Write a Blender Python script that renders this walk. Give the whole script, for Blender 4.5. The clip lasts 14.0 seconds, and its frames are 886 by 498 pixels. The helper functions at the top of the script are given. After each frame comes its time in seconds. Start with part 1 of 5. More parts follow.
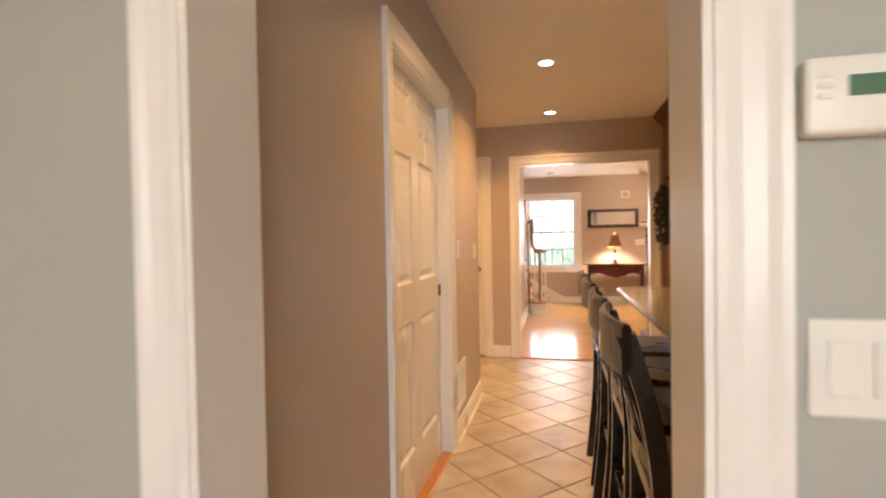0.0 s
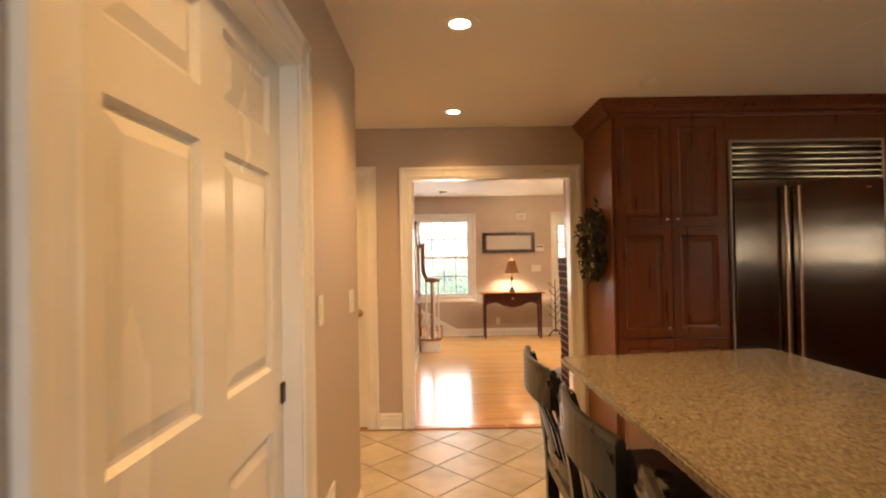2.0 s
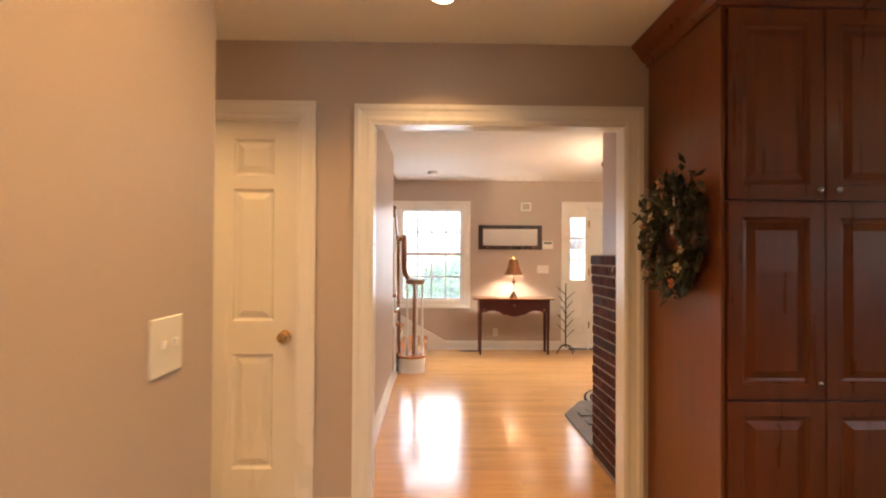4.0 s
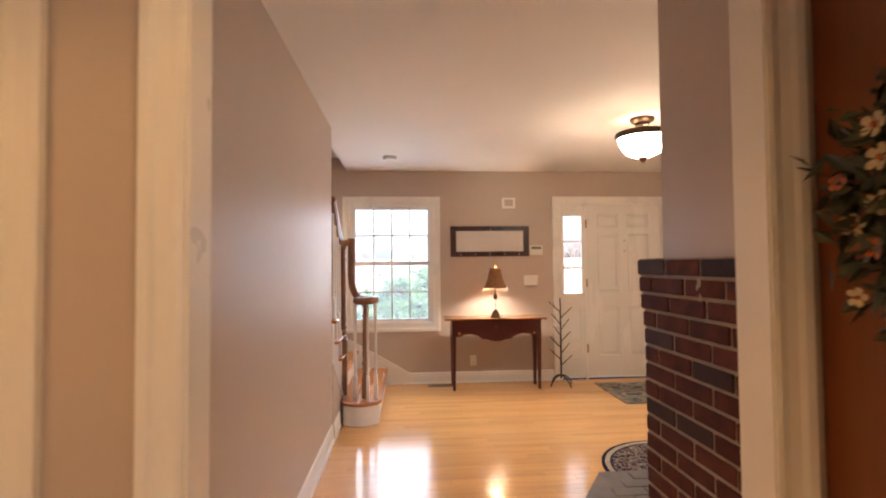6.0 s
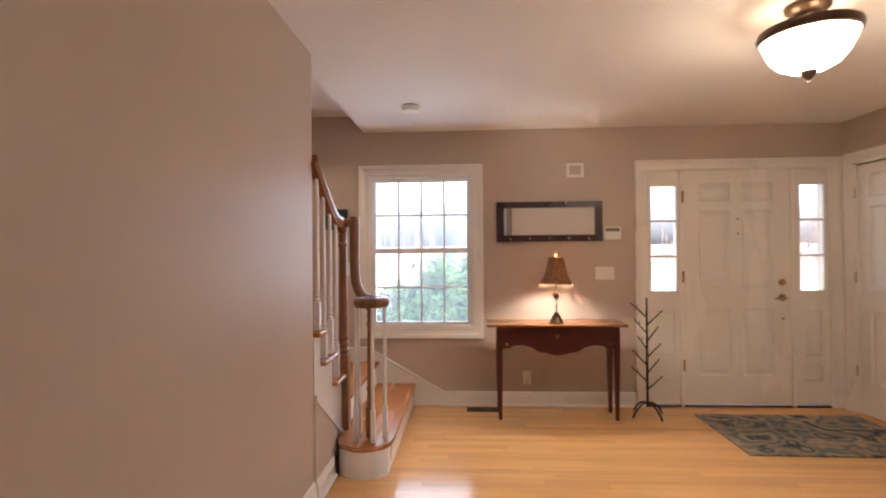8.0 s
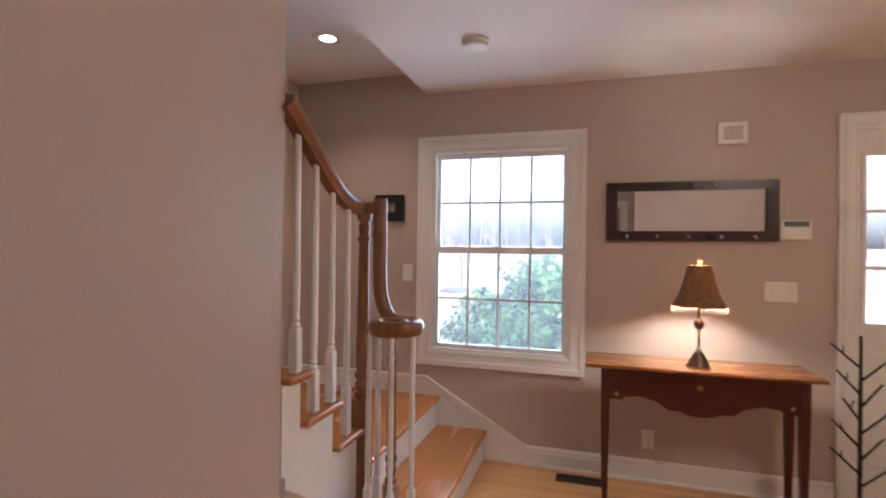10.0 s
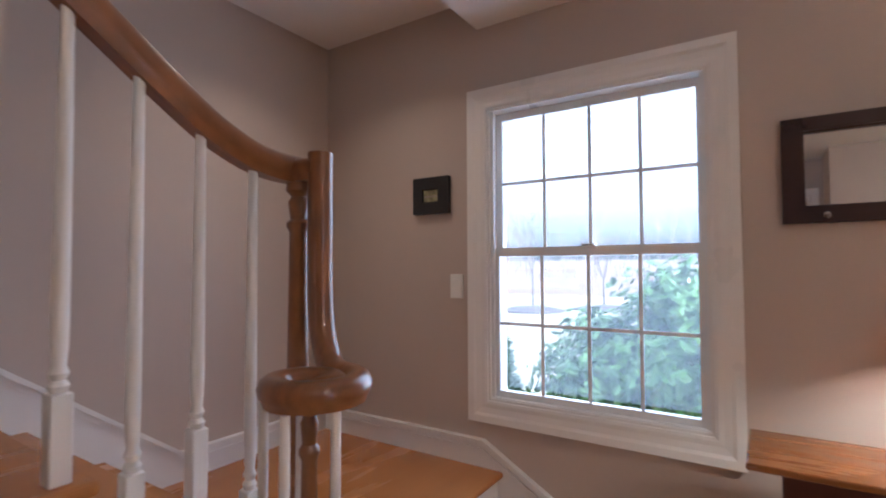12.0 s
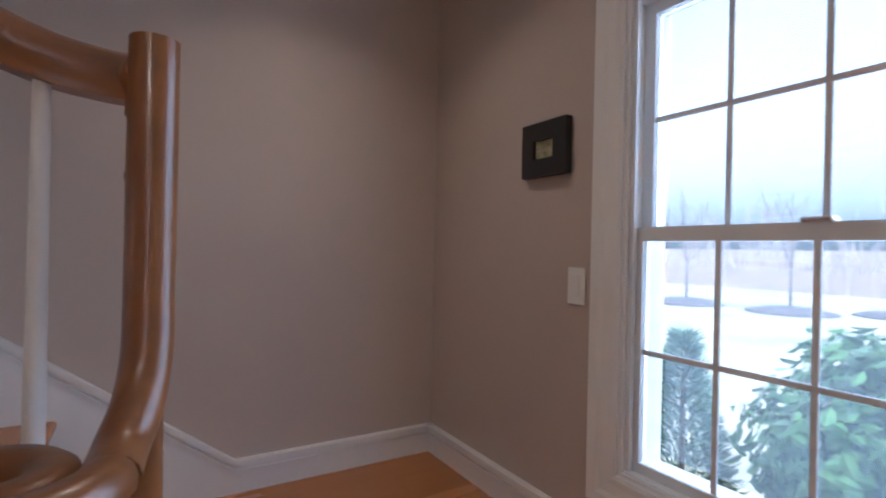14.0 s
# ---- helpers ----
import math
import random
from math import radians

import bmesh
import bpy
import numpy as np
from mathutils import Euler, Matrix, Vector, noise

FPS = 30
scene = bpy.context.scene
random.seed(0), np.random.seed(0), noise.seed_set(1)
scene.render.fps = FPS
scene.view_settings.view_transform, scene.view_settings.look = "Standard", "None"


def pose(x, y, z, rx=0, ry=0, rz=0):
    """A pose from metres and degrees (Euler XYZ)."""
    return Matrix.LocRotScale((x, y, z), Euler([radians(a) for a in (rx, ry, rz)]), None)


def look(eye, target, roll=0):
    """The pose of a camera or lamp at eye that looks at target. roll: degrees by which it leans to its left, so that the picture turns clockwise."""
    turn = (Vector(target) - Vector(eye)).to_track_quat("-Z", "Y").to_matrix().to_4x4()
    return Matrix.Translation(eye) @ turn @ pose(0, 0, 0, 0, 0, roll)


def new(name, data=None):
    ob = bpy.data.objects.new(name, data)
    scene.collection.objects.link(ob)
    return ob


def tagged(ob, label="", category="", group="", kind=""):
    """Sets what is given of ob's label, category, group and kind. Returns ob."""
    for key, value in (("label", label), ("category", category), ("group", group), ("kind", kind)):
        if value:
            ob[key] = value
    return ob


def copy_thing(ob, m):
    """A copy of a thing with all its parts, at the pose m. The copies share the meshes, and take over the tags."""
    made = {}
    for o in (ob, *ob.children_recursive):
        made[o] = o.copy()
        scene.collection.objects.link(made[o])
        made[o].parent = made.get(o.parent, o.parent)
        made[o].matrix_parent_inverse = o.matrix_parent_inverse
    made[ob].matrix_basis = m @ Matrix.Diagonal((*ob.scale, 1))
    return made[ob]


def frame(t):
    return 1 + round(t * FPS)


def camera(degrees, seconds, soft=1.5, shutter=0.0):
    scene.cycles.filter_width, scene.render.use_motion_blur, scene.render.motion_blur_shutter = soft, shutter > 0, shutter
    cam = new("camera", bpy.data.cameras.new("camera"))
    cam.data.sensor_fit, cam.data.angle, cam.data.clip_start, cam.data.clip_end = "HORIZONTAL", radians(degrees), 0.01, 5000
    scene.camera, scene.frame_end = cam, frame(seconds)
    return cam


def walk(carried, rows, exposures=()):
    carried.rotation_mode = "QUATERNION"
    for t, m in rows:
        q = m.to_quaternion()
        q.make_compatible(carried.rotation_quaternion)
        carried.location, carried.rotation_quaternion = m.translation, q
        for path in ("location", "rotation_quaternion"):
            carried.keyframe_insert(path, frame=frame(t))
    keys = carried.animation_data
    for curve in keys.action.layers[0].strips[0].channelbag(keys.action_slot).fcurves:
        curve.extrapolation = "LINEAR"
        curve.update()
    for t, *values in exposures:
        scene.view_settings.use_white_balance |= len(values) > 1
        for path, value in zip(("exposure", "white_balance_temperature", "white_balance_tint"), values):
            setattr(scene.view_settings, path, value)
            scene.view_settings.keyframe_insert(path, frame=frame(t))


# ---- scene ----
cam = camera(83.7, 14.0, 2.0, 0.5)
PATH = [
    (0, (0.558, -0.46, 1.242), (0.108, 1.489, 1.205), -1.0),
    (0.5, (0.45, -0.147, 1.314), (0.184, 1.835, 1.286), -1.0),
    (1, (0.411, 0.123, 1.321), (0.295, 2.12, 1.322), -1.3),
    (1.5, (0.4, 0.448, 1.366), (0.368, 2.448, 1.385), -1.4),
    (2, (0.393, 0.771, 1.377), (0.405, 2.771, 1.406), -1.0),
    (2.5, (0.399, 1.128, 1.405), (0.43, 3.128, 1.425), -0.1),
    (2.7, (0.408, 1.278, 1.396), (0.433, 3.278, 1.408), 0.1),
    (5, (0.527, 3.059, 1.334), (0.617, 5.057, 1.377), 0.7),
    (5.5, (0.562, 3.408, 1.342), (0.696, 5.403, 1.398), 0.3),
    (6, (0.63, 3.759, 1.328), (0.777, 5.753, 1.392), -0.5),
    (6.5, (0.713, 4.092, 1.329), (0.83, 6.088, 1.391), -1.4),
    (7, (0.784, 4.425, 1.312), (0.846, 6.423, 1.363), -1.7),
    (7.5, (0.845, 4.722, 1.32), (0.83, 6.722, 1.355), -1.3),
    (8, (0.895, 5.059, 1.332), (0.788, 7.056, 1.346), -0.5),
    (8.5, (0.937, 5.352, 1.337), (0.734, 7.342, 1.337), 0.5),
    (9, (0.942, 5.677, 1.346), (0.627, 7.652, 1.335), 1.2),
    (9.2, (0.963, 5.78, 1.359), (0.596, 7.746, 1.347), 1.3),
    (11.5, (1.097, 7.189, 1.284), (0.136, 8.942, 1.358), -0.5),
    (12, (1.09, 7.435, 1.278), (-0.005, 9.106, 1.353), -0.2),
    (12.5, (1.064, 7.689, 1.288), (-0.159, 9.271, 1.35), 0.0),
    (13, (1.018, 7.911, 1.281), (-0.373, 9.347, 1.323), 0.6),
    (13.5, (0.972, 8.14, 1.289), (-0.597, 9.38, 1.303), 0.7),
    (14, (0.933, 8.316, 1.291), (-0.776, 9.355, 1.295), 1.3),
]
EXPOSURES = [(0, 3.9, 6550, 12), (0.5, 3.92, 6650, 11), (1.0, 3.87, 6900, 10), (1.5, 3.8, 7050, 9), (4.8, 3.73, 5950, 12), (5.5, 3.55, 5950, 13), (6.5, 3.34, 5980, 14), (7.5, 3.18, 5850, 14), (9.0, 2.93, 5500, 15), (11.5, 2.8, 4950, 13), (13, 2.4, 4700, 10), (14, 2.38, 4650, 9)]
walk(cam, [(t, look(eye, target, roll)) for t, eye, target, roll in PATH], EXPOSURES)

# ---- light ----
world = bpy.data.worlds.new("sky")
scene.world = world
world.use_nodes = True
wn, wl = world.node_tree.nodes, world.node_tree.links
sky = wn.new("ShaderNodeTexSky")
sky.sky_type, sky.sun_disc = "NISHITA", False
sky.sun_elevation, sky.sun_rotation = radians(48), radians(103)
sky.dust_density, sky.air_density, sky.ozone_density = 6.0, 1.0, 1.0
pale = wn.new("ShaderNodeHueSaturation")
pale.inputs["Saturation"].default_value = 0.12
wl.new(sky.outputs[0], pale.inputs["Color"])
wl.new(pale.outputs[0], wn["Background"].inputs[0])
wn["Background"].inputs[1].default_value = 0.115

WARM, WARMER, DAY = (1.0, 0.72, 0.44), (1.0, 0.55, 0.19), (0.88, 0.93, 1.0)


def lamp(name, kind, m, power, color, size=0.1, size_y=None, spread=None):
    data = bpy.data.lights.new(name, kind)
    data.energy, data.color = power, color
    if kind == "AREA":
        data.shape = "RECTANGLE" if size_y else "DISK"
        data.size = size
        if size_y:
            data.size_y = size_y
        if spread:
            data.spread = radians(spread)
    elif kind == "POINT":
        data.shadow_soft_size = size
    elif kind == "SUN":
        data.angle = radians(size)
    ob = new(name, data)
    ob.matrix_world = m
    return ob


lamp("sun_light", "SUN", look((9, -2, 10), (0, 0, 0)), 1.3, (1.0, 0.96, 0.9), 20)
DOWN = [(0.50, 1.68, 0.58), (0.50, 3.01, 0.95), (0.51, 4.39, 0.5), (-0.62, 4.12, 0.8), (1.31, 2.36, 0.35), (3.90, 2.0, 0.12), (4.70, 2.0, 0.12)]
for dx, dy, share in DOWN:
    lamp("downlight_bulb", "AREA", look((dx, dy, 2.428), (dx, dy + 0.001, 0)), 1.08 * share, WARMER, 0.09 if dx < 3 else 0.05, spread=124 if dx < 3 else 178)
lamp("stair_bulb", "AREA", look((-0.43, 8.8, 2.557), (-0.43, 8.801, 0)), 0.55, WARM, 0.09, spread=120)
for bx, by in ((0.07, 0.05), (-0.08, 0.03), (0.01, -0.085)):
    lamp("foyer_bulb", "POINT", pose(2.41 + bx, 7.34 + by, 2.302), 0.13, WARM, 0.025)
lamp("table_lamp_bulb", "POINT", pose(1.597, 9.13, 1.144), 4.0, (1.0, 0.85, 0.62), 0.03)
# daylight at the kitchen window out of view and at the front window
lamp("kitchen_daylight", "AREA", look((5.32, 1.75, 1.71), (0, 1.75, 1.71)), 0.010, DAY, 2.9, 0.42)
lamp("window_daylight", "AREA", look((0.46, 9.586, 1.35), (0.46, 0, 1.35)), 1.9, DAY, 0.86, 1.28)
# two added fill lamps; no window is known in these rooms
lamp("living_fill", "AREA", look((6.25, 7.0, 1.45), (0, 7.0, 1.2)), 0.06, DAY, 1.3, 1.2)
lamp("back_room_fill", "AREA", look((1.0, -3.1, 1.5), (1.0, 0, 1.3)), 2.6, DAY, 1.6, 1.2)

# ---- materials ----


def lin(r, g, b):
    return (r, g, b, 1.0)


def material(name, color, rough=0.5, metal=0.0, var=0.08, scale=3.0, bump=0.02, bscale=90.0, stretch=(1, 1, 1), color2=None,
             coat=0.0, rand=0.0, detail=4.0, rvar=0.08, spec=0.5, distort=0.0):
    m = bpy.data.materials.new(name)
    m.use_nodes = True
    n, l = m.node_tree.nodes, m.node_tree.links
    b = n["Principled BSDF"]
    b.inputs["Metallic"].default_value = metal
    b.inputs["Coat Weight"].default_value = coat
    b.inputs["Coat Roughness"].default_value = 0.12
    b.inputs["Specular IOR Level"].default_value = spec
    geo = n.new("ShaderNodeNewGeometry")
    mp = n.new("ShaderNodeMapping")
    mp.inputs["Scale"].default_value = stretch
    info = n.new("ShaderNodeObjectInfo")
    off = n.new("ShaderNodeVectorMath")
    off.operation = "MULTIPLY_ADD"
    off.inputs[1].default_value = (7.0, 5.0, 3.0) if rand else (0, 0, 0)
    l.new(info.outputs["Random"], off.inputs[0])
    l.new(geo.outputs["Position"], off.inputs[2])
    l.new(off.outputs[0], mp.inputs["Vector"])
    big = n.new("ShaderNodeTexNoise")
    big.inputs["Scale"].default_value, big.inputs["Detail"].default_value = scale, detail
    big.inputs["Distortion"].default_value = distort
    l.new(mp.outputs[0], big.inputs["Vector"])
    ramp = n.new("ShaderNodeValToRGB")
    c2 = color2 or [min(1.0, c * (1 + var)) for c in color]
    ramp.color_ramp.elements[0].position, ramp.color_ramp.elements[1].position = 0.3, 0.7
    ramp.color_ramp.elements[0].color = lin(*[c * (1 - var) for c in color])
    ramp.color_ramp.elements[1].color = lin(*c2)
    l.new(big.outputs["Fac"], ramp.inputs[0])
    out = ramp.outputs[0]
    if rand:
        hsv = n.new("ShaderNodeHueSaturation")
        mr = n.new("ShaderNodeMapRange")
        mr.inputs["To Min"].default_value, mr.inputs["To Max"].default_value = 1 - rand, 1 + rand
        l.new(info.outputs["Random"], mr.inputs["Value"])
        l.new(mr.outputs[0], hsv.inputs["Value"])
        l.new(out, hsv.inputs["Color"])
        out = hsv.outputs[0]
    l.new(out, b.inputs["Base Color"])
    fine = n.new("ShaderNodeTexNoise")
    fine.inputs["Scale"].default_value, fine.inputs["Detail"].default_value = bscale, 3.0
    l.new(mp.outputs[0], fine.inputs["Vector"])
    rr = n.new("ShaderNodeMapRange")
    rr.inputs["To Min"].default_value, rr.inputs["To Max"].default_value = max(0.02, rough - rvar), min(1, rough + rvar)
    l.new(big.outputs["Fac"], rr.inputs["Value"])
    l.new(rr.outputs[0], b.inputs["Roughness"])
    if bump:
        bp = n.new("ShaderNodeBump")
        bp.inputs["Strength"].default_value, bp.inputs["Distance"].default_value = min(1, bump * 10), 0.002
        l.new(fine.outputs["Fac"], bp.inputs["Height"])
        l.new(bp.outputs[0], b.inputs["Normal"])
    return m


def glow(name, color, strength):
    m = bpy.data.materials.new(name)
    m.use_nodes = True
    b = m.node_tree.nodes["Principled BSDF"]
    b.inputs["Base Color"].default_value = lin(*color)
    b.inputs["Emission Color"].default_value = lin(*color)
    b.inputs["Emission Strength"].default_value = strength
    return m


def pane_glass(name):
    m = bpy.data.materials.new(name)
    m.use_nodes = True
    n, l = m.node_tree.nodes, m.node_tree.links
    n.remove(n["Principled BSDF"])
    tr, gl, mix, fr = (n.new("ShaderNodeBsdf" + k) if k in ("Transparent", "Glossy") else n.new("ShaderNode" + k) for k in ("Transparent", "Glossy", "MixShader", "Fresnel"))
    gl.inputs["Roughness"].default_value = 0.02
    fr.inputs["IOR"].default_value = 1.45
    l.new(fr.outputs[0], mix.inputs[0])
    l.new(tr.outputs[0], mix.inputs[1])
    l.new(gl.outputs[0], mix.inputs[2])
    l.new(mix.outputs[0], n["Material Output"].inputs[0])
    return m


def speckle(name, colors, scale, rough, coat=0.0, bump=0.0):
    """Stone with grains of several colours."""
    m = material(name, colors[0], rough, coat=coat, bump=bump)
    n, l = m.node_tree.nodes, m.node_tree.links
    geo = n.new("ShaderNodeNewGeometry")
    vo = n.new("ShaderNodeTexVoronoi")
    vo.inputs["Scale"].default_value = scale
    ns = n.new("ShaderNodeTexNoise")
    ns.inputs["Scale"].default_value, ns.inputs["Detail"].default_value = scale * 0.35, 5
    mixv = n.new("ShaderNodeMix")
    mixv.inputs[0].default_value = 0.55
    sep = n.new("ShaderNodeSeparateColor")
    l.new(geo.outputs["Position"], vo.inputs["Vector"])
    l.new(geo.outputs["Position"], ns.inputs["Vector"])
    l.new(vo.outputs["Color"], sep.inputs[0])
    l.new(sep.outputs[0], mixv.inputs[2])
    l.new(ns.outputs["Fac"], mixv.inputs[3])
    rp = n.new("ShaderNodeValToRGB")
    rp.color_ramp.interpolation = "LINEAR"
    while len(rp.color_ramp.elements) < len(colors):
        rp.color_ramp.elements.new(0.5)
    for i, c in enumerate(colors):
        rp.color_ramp.elements[i].position = 0.22 + 0.56 * i / (len(colors) - 1)
        rp.color_ramp.elements[i].color = lin(*c)
    l.new(mixv.outputs[0], rp.inputs[0])
    l.new(rp.outputs[0], n["Principled BSDF"].inputs["Base Color"])
    return m


PAINT = material("beige_wall_paint", (0.52, 0.425, 0.358), 0.46, var=0.04, scale=1.5, bump=0.016, bscale=160, spec=0.38)
PAINT_BACK = material("grey_wall_paint", (0.42, 0.42, 0.38), 0.55, var=0.03, scale=1.5, bump=0.012, bscale=160)
CEILING = material("ceiling_paint", (0.84, 0.81, 0.77), 0.8, var=0.02, scale=1.2, bump=0.03, bscale=120)
TRIM = material("white_trim_paint", (0.82, 0.79, 0.75), 0.30, var=0.015, scale=3, bump=0.003, bscale=220)
DOORW = material("white_door_paint", (0.82, 0.79, 0.75), 0.26, var=0.02, scale=4, bump=0.01, bscale=60, stretch=(1, 1, 0.2))
OAK = material("oak_floor", (0.75, 0.43, 0.168), 0.17, var=0.07, scale=5, bump=0.006, bscale=50, stretch=(0.35, 5, 5), rand=0.09, coat=0.25, rvar=0.04)
OAKT = material("oak_tread", (0.46, 0.185, 0.048), 0.27, var=0.05, scale=2.5, bump=0.008, bscale=50, stretch=(5, 0.5, 5), coat=0.2, rvar=0.02)
RAILW = material("oak_rail", (0.235, 0.092, 0.028), 0.33, var=0.22, scale=8, bump=0.01, bscale=60, stretch=(6, 1.2, 1.2), coat=0.35, rvar=0.05)
CHERRY = material("cherry_cabinet", (0.17, 0.044, 0.011), 0.30, var=0.14, scale=4, bump=0.006, bscale=60, stretch=(7, 7, 0.6), coat=0.15)
PANELW = material("cherry_side_panel", (0.19, 0.058, 0.016), 0.36, var=0.12, scale=3, bump=0.006, bscale=60, stretch=(7, 7, 0.6), coat=0.1)
REDWOOD = material("dark_red_table_paint", (0.075, 0.013, 0.010), 0.35, var=0.2, scale=6, bump=0.01, bscale=50)
TABLETOP = material("table_top_wood", (0.21, 0.075, 0.017), 0.26, var=0.09, scale=5, bump=0.008, bscale=60, stretch=(0.6, 6, 6), coat=0.2)
BLACKW = material("black_stool_lacquer", (0.012, 0.010, 0.009), 0.28, var=0.3, scale=8, bump=0.008, bscale=50, coat=0.2)
DARKW = material("dark_mirror_wood", (0.035, 0.012, 0.008), 0.3, var=0.3, scale=8, bump=0.008, bscale=50)
GRANITE = speckle("granite_top", [(0.10, 0.082, 0.064), (0.19, 0.158, 0.122), (0.25, 0.212, 0.168), (0.37, 0.325, 0.27)], 190, 0.16, coat=0.3)
TILE = material("floor_tile", (0.46, 0.395, 0.33), 0.34, var=0.22, scale=5, bump=0.03, bscale=35, rand=0.10, color2=(0.56, 0.50, 0.43))
GROUT = material("tile_grout", (0.24, 0.19, 0.14), 0.9, bump=0.04)
BRICK = material("dark_red_brick", (0.078, 0.020, 0.015), 0.8, spec=0.18, var=0.30, scale=14, bump=0.09, bscale=70, rand=0.22, color2=(0.118, 0.036, 0.026))
BRICKD = material("burnt_brick", (0.048, 0.021, 0.017), 0.7, spec=0.2, var=0.3, scale=14, bump=0.08, bscale=70, rand=0.3)
MORTAR = material("grey_mortar", (0.34, 0.27, 0.22), 0.92, var=0.15, scale=20, bump=0.09, bscale=90)
SLATE = material("hearth_slate", (0.13, 0.11, 0.10), 0.5, var=0.25, scale=9, bump=0.05, bscale=45, rand=0.15)
SATIN = material("satin_steel_trim", (0.42, 0.34, 0.27), 0.42, metal=0.9, var=0.06, scale=5)
LOUVRE = material("louvre_steel", (0.15, 0.118, 0.09), 0.11, metal=1.0, var=0.04, scale=2, bump=0)
STEEL = material("brushed_steel", (0.23, 0.18, 0.142), 0.13, metal=1.0, var=0.04, scale=2, bump=0.004, bscale=40, stretch=(1, 1, 30))
CHROME = material("polished_metal", (0.75, 0.70, 0.62), 0.14, metal=1.0, var=0.03)
BRASS = material("satin_brass", (0.60, 0.42, 0.20), 0.25, metal=1.0, var=0.1)
BRONZE = material("oiled_bronze", (0.09, 0.055, 0.035), 0.35, metal=0.8, var=0.25, scale=30)
IRON = material("dark_iron", (0.03, 0.022, 0.018), 0.5, metal=0.5, var=0.3, scale=30, bump=0.03)
BLACKG = material("black_oven_glass", (0.008, 0.008, 0.009), 0.06, var=0.1, bump=0)
BLACKP = material("black_plastic", (0.02, 0.02, 0.02), 0.4, bump=0.01)
WHITEP = material("white_plastic", (0.80, 0.78, 0.72), 0.35, var=0.01, bump=0)
LCD = material("green_display", (0.10, 0.19, 0.13), 0.2, var=0.05, bump=0)
LCDG = material("grey_display", (0.16, 0.17, 0.14), 0.25, var=0.05, bump=0)
MIRROR = material("mirror_glass", (0.86, 0.87, 0.86), 0.015, metal=1.0, var=0.0, bump=0, rvar=0.0)
VINYL = material("window_vinyl", (0.80, 0.80, 0.79), 0.38, var=0.02, bump=0.004)
GLASS = pane_glass("window_glass")


def haze_sheet(name, cover, color):
    """Mostly open pale sheet that lays a haze over the view, taken as insect screen."""
    m = bpy.data.materials.new(name)
    m.use_nodes = True
    n, l = m.node_tree.nodes, m.node_tree.links
    n.remove(n["Principled BSDF"])
    tr, tl, mix = n.new("ShaderNodeBsdfTransparent"), n.new("ShaderNodeBsdfTranslucent"), n.new("ShaderNodeMixShader")
    tl.inputs["Color"].default_value = lin(*color)
    mix.inputs[0].default_value = cover
    l.new(tr.outputs[0], mix.inputs[1])
    l.new(tl.outputs[0], mix.inputs[2])
    l.new(mix.outputs[0], n["Material Output"].inputs[0])
    return m


HAZE = haze_sheet("insect_screen", 0.19, (0.62, 0.70, 0.78))
LAMPON = glow("downlight_lens", (1.0, 0.86, 0.62), 1.2)
# for the liner added to block the bowl's upward glow
BOWLIN = material("pale_glow_blocker", (0.62, 0.55, 0.45), 0.5, var=0.05, scale=20)
BOWL = glow("alabaster_bowl", (1.0, 0.77, 0.50), 6.0)
SHADE = material("bronze_fabric_shade", (0.20, 0.095, 0.035), 0.7, var=0.35, scale=40, bump=0.05, bscale=150)
FRINGE = material("beaded_fringe", (0.45, 0.36, 0.26), 0.4, var=0.3, scale=60)
sn, sl_ = SHADE.node_tree.nodes, SHADE.node_tree.links
through_light, blend = sn.new("ShaderNodeBsdfTranslucent"), sn.new("ShaderNodeMixShader")
through_light.inputs["Color"].default_value = (0.40, 0.20, 0.07, 1)
blend.inputs[0].default_value = 0.05
sl_.new(sn["Principled BSDF"].outputs[0], blend.inputs[1])
sl_.new(through_light.outputs[0], blend.inputs[2])
sl_.new(blend.outputs[0], sn["Material Output"].inputs[0])
LEAF = material("wreath_leaf", (0.032, 0.040, 0.017), 0.55, var=0.4, scale=25, rand=0.2)
LEAFB = material("laurel_leaf", (0.09, 0.24, 0.055), 0.2, var=0.45, scale=11, color2=(0.23, 0.41, 0.13), bump=0.02)
NEEDLE = material("conifer_needles", (0.14, 0.23, 0.14), 0.6, var=0.4, scale=9, bump=0.05)
PETALW = material("cream_petal", (0.42, 0.33, 0.20), 0.6, var=0.15, scale=30)
PETALO = material("rust_petal", (0.30, 0.075, 0.018), 0.6, var=0.25, scale=30)
BARK = material("grey_bark", (0.16, 0.12, 0.10), 0.85, var=0.25, scale=9, bump=0.08)
GRASS = material("pale_winter_lawn", (0.30, 0.29, 0.20), 0.9, var=0.25, scale=0.6, bump=0.08, color2=(0.38, 0.35, 0.26))
MULCH = material("dark_mulch", (0.08, 0.06, 0.06), 0.9, var=0.4, scale=9, bump=0.1)
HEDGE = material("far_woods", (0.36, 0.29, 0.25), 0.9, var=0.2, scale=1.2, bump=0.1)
BANK = material("leaf_litter_bank", (0.20, 0.145, 0.115), 0.95, var=0.35, scale=0.8, bump=0.1, color2=(0.24, 0.165, 0.13))
# near-black that stands for the shade inside grilles, sockets and the register
VENTDARK = material("opening_shade_dark", (0.03, 0.025, 0.02), 0.7)
CREAM0 = material("pale_mortar_smear", (0.42, 0.37, 0.32), 0.8, var=0.3, scale=60, bump=0.06)

# ---- building helpers ----
OFF = {}
FZ = -0.03  # the finished floor


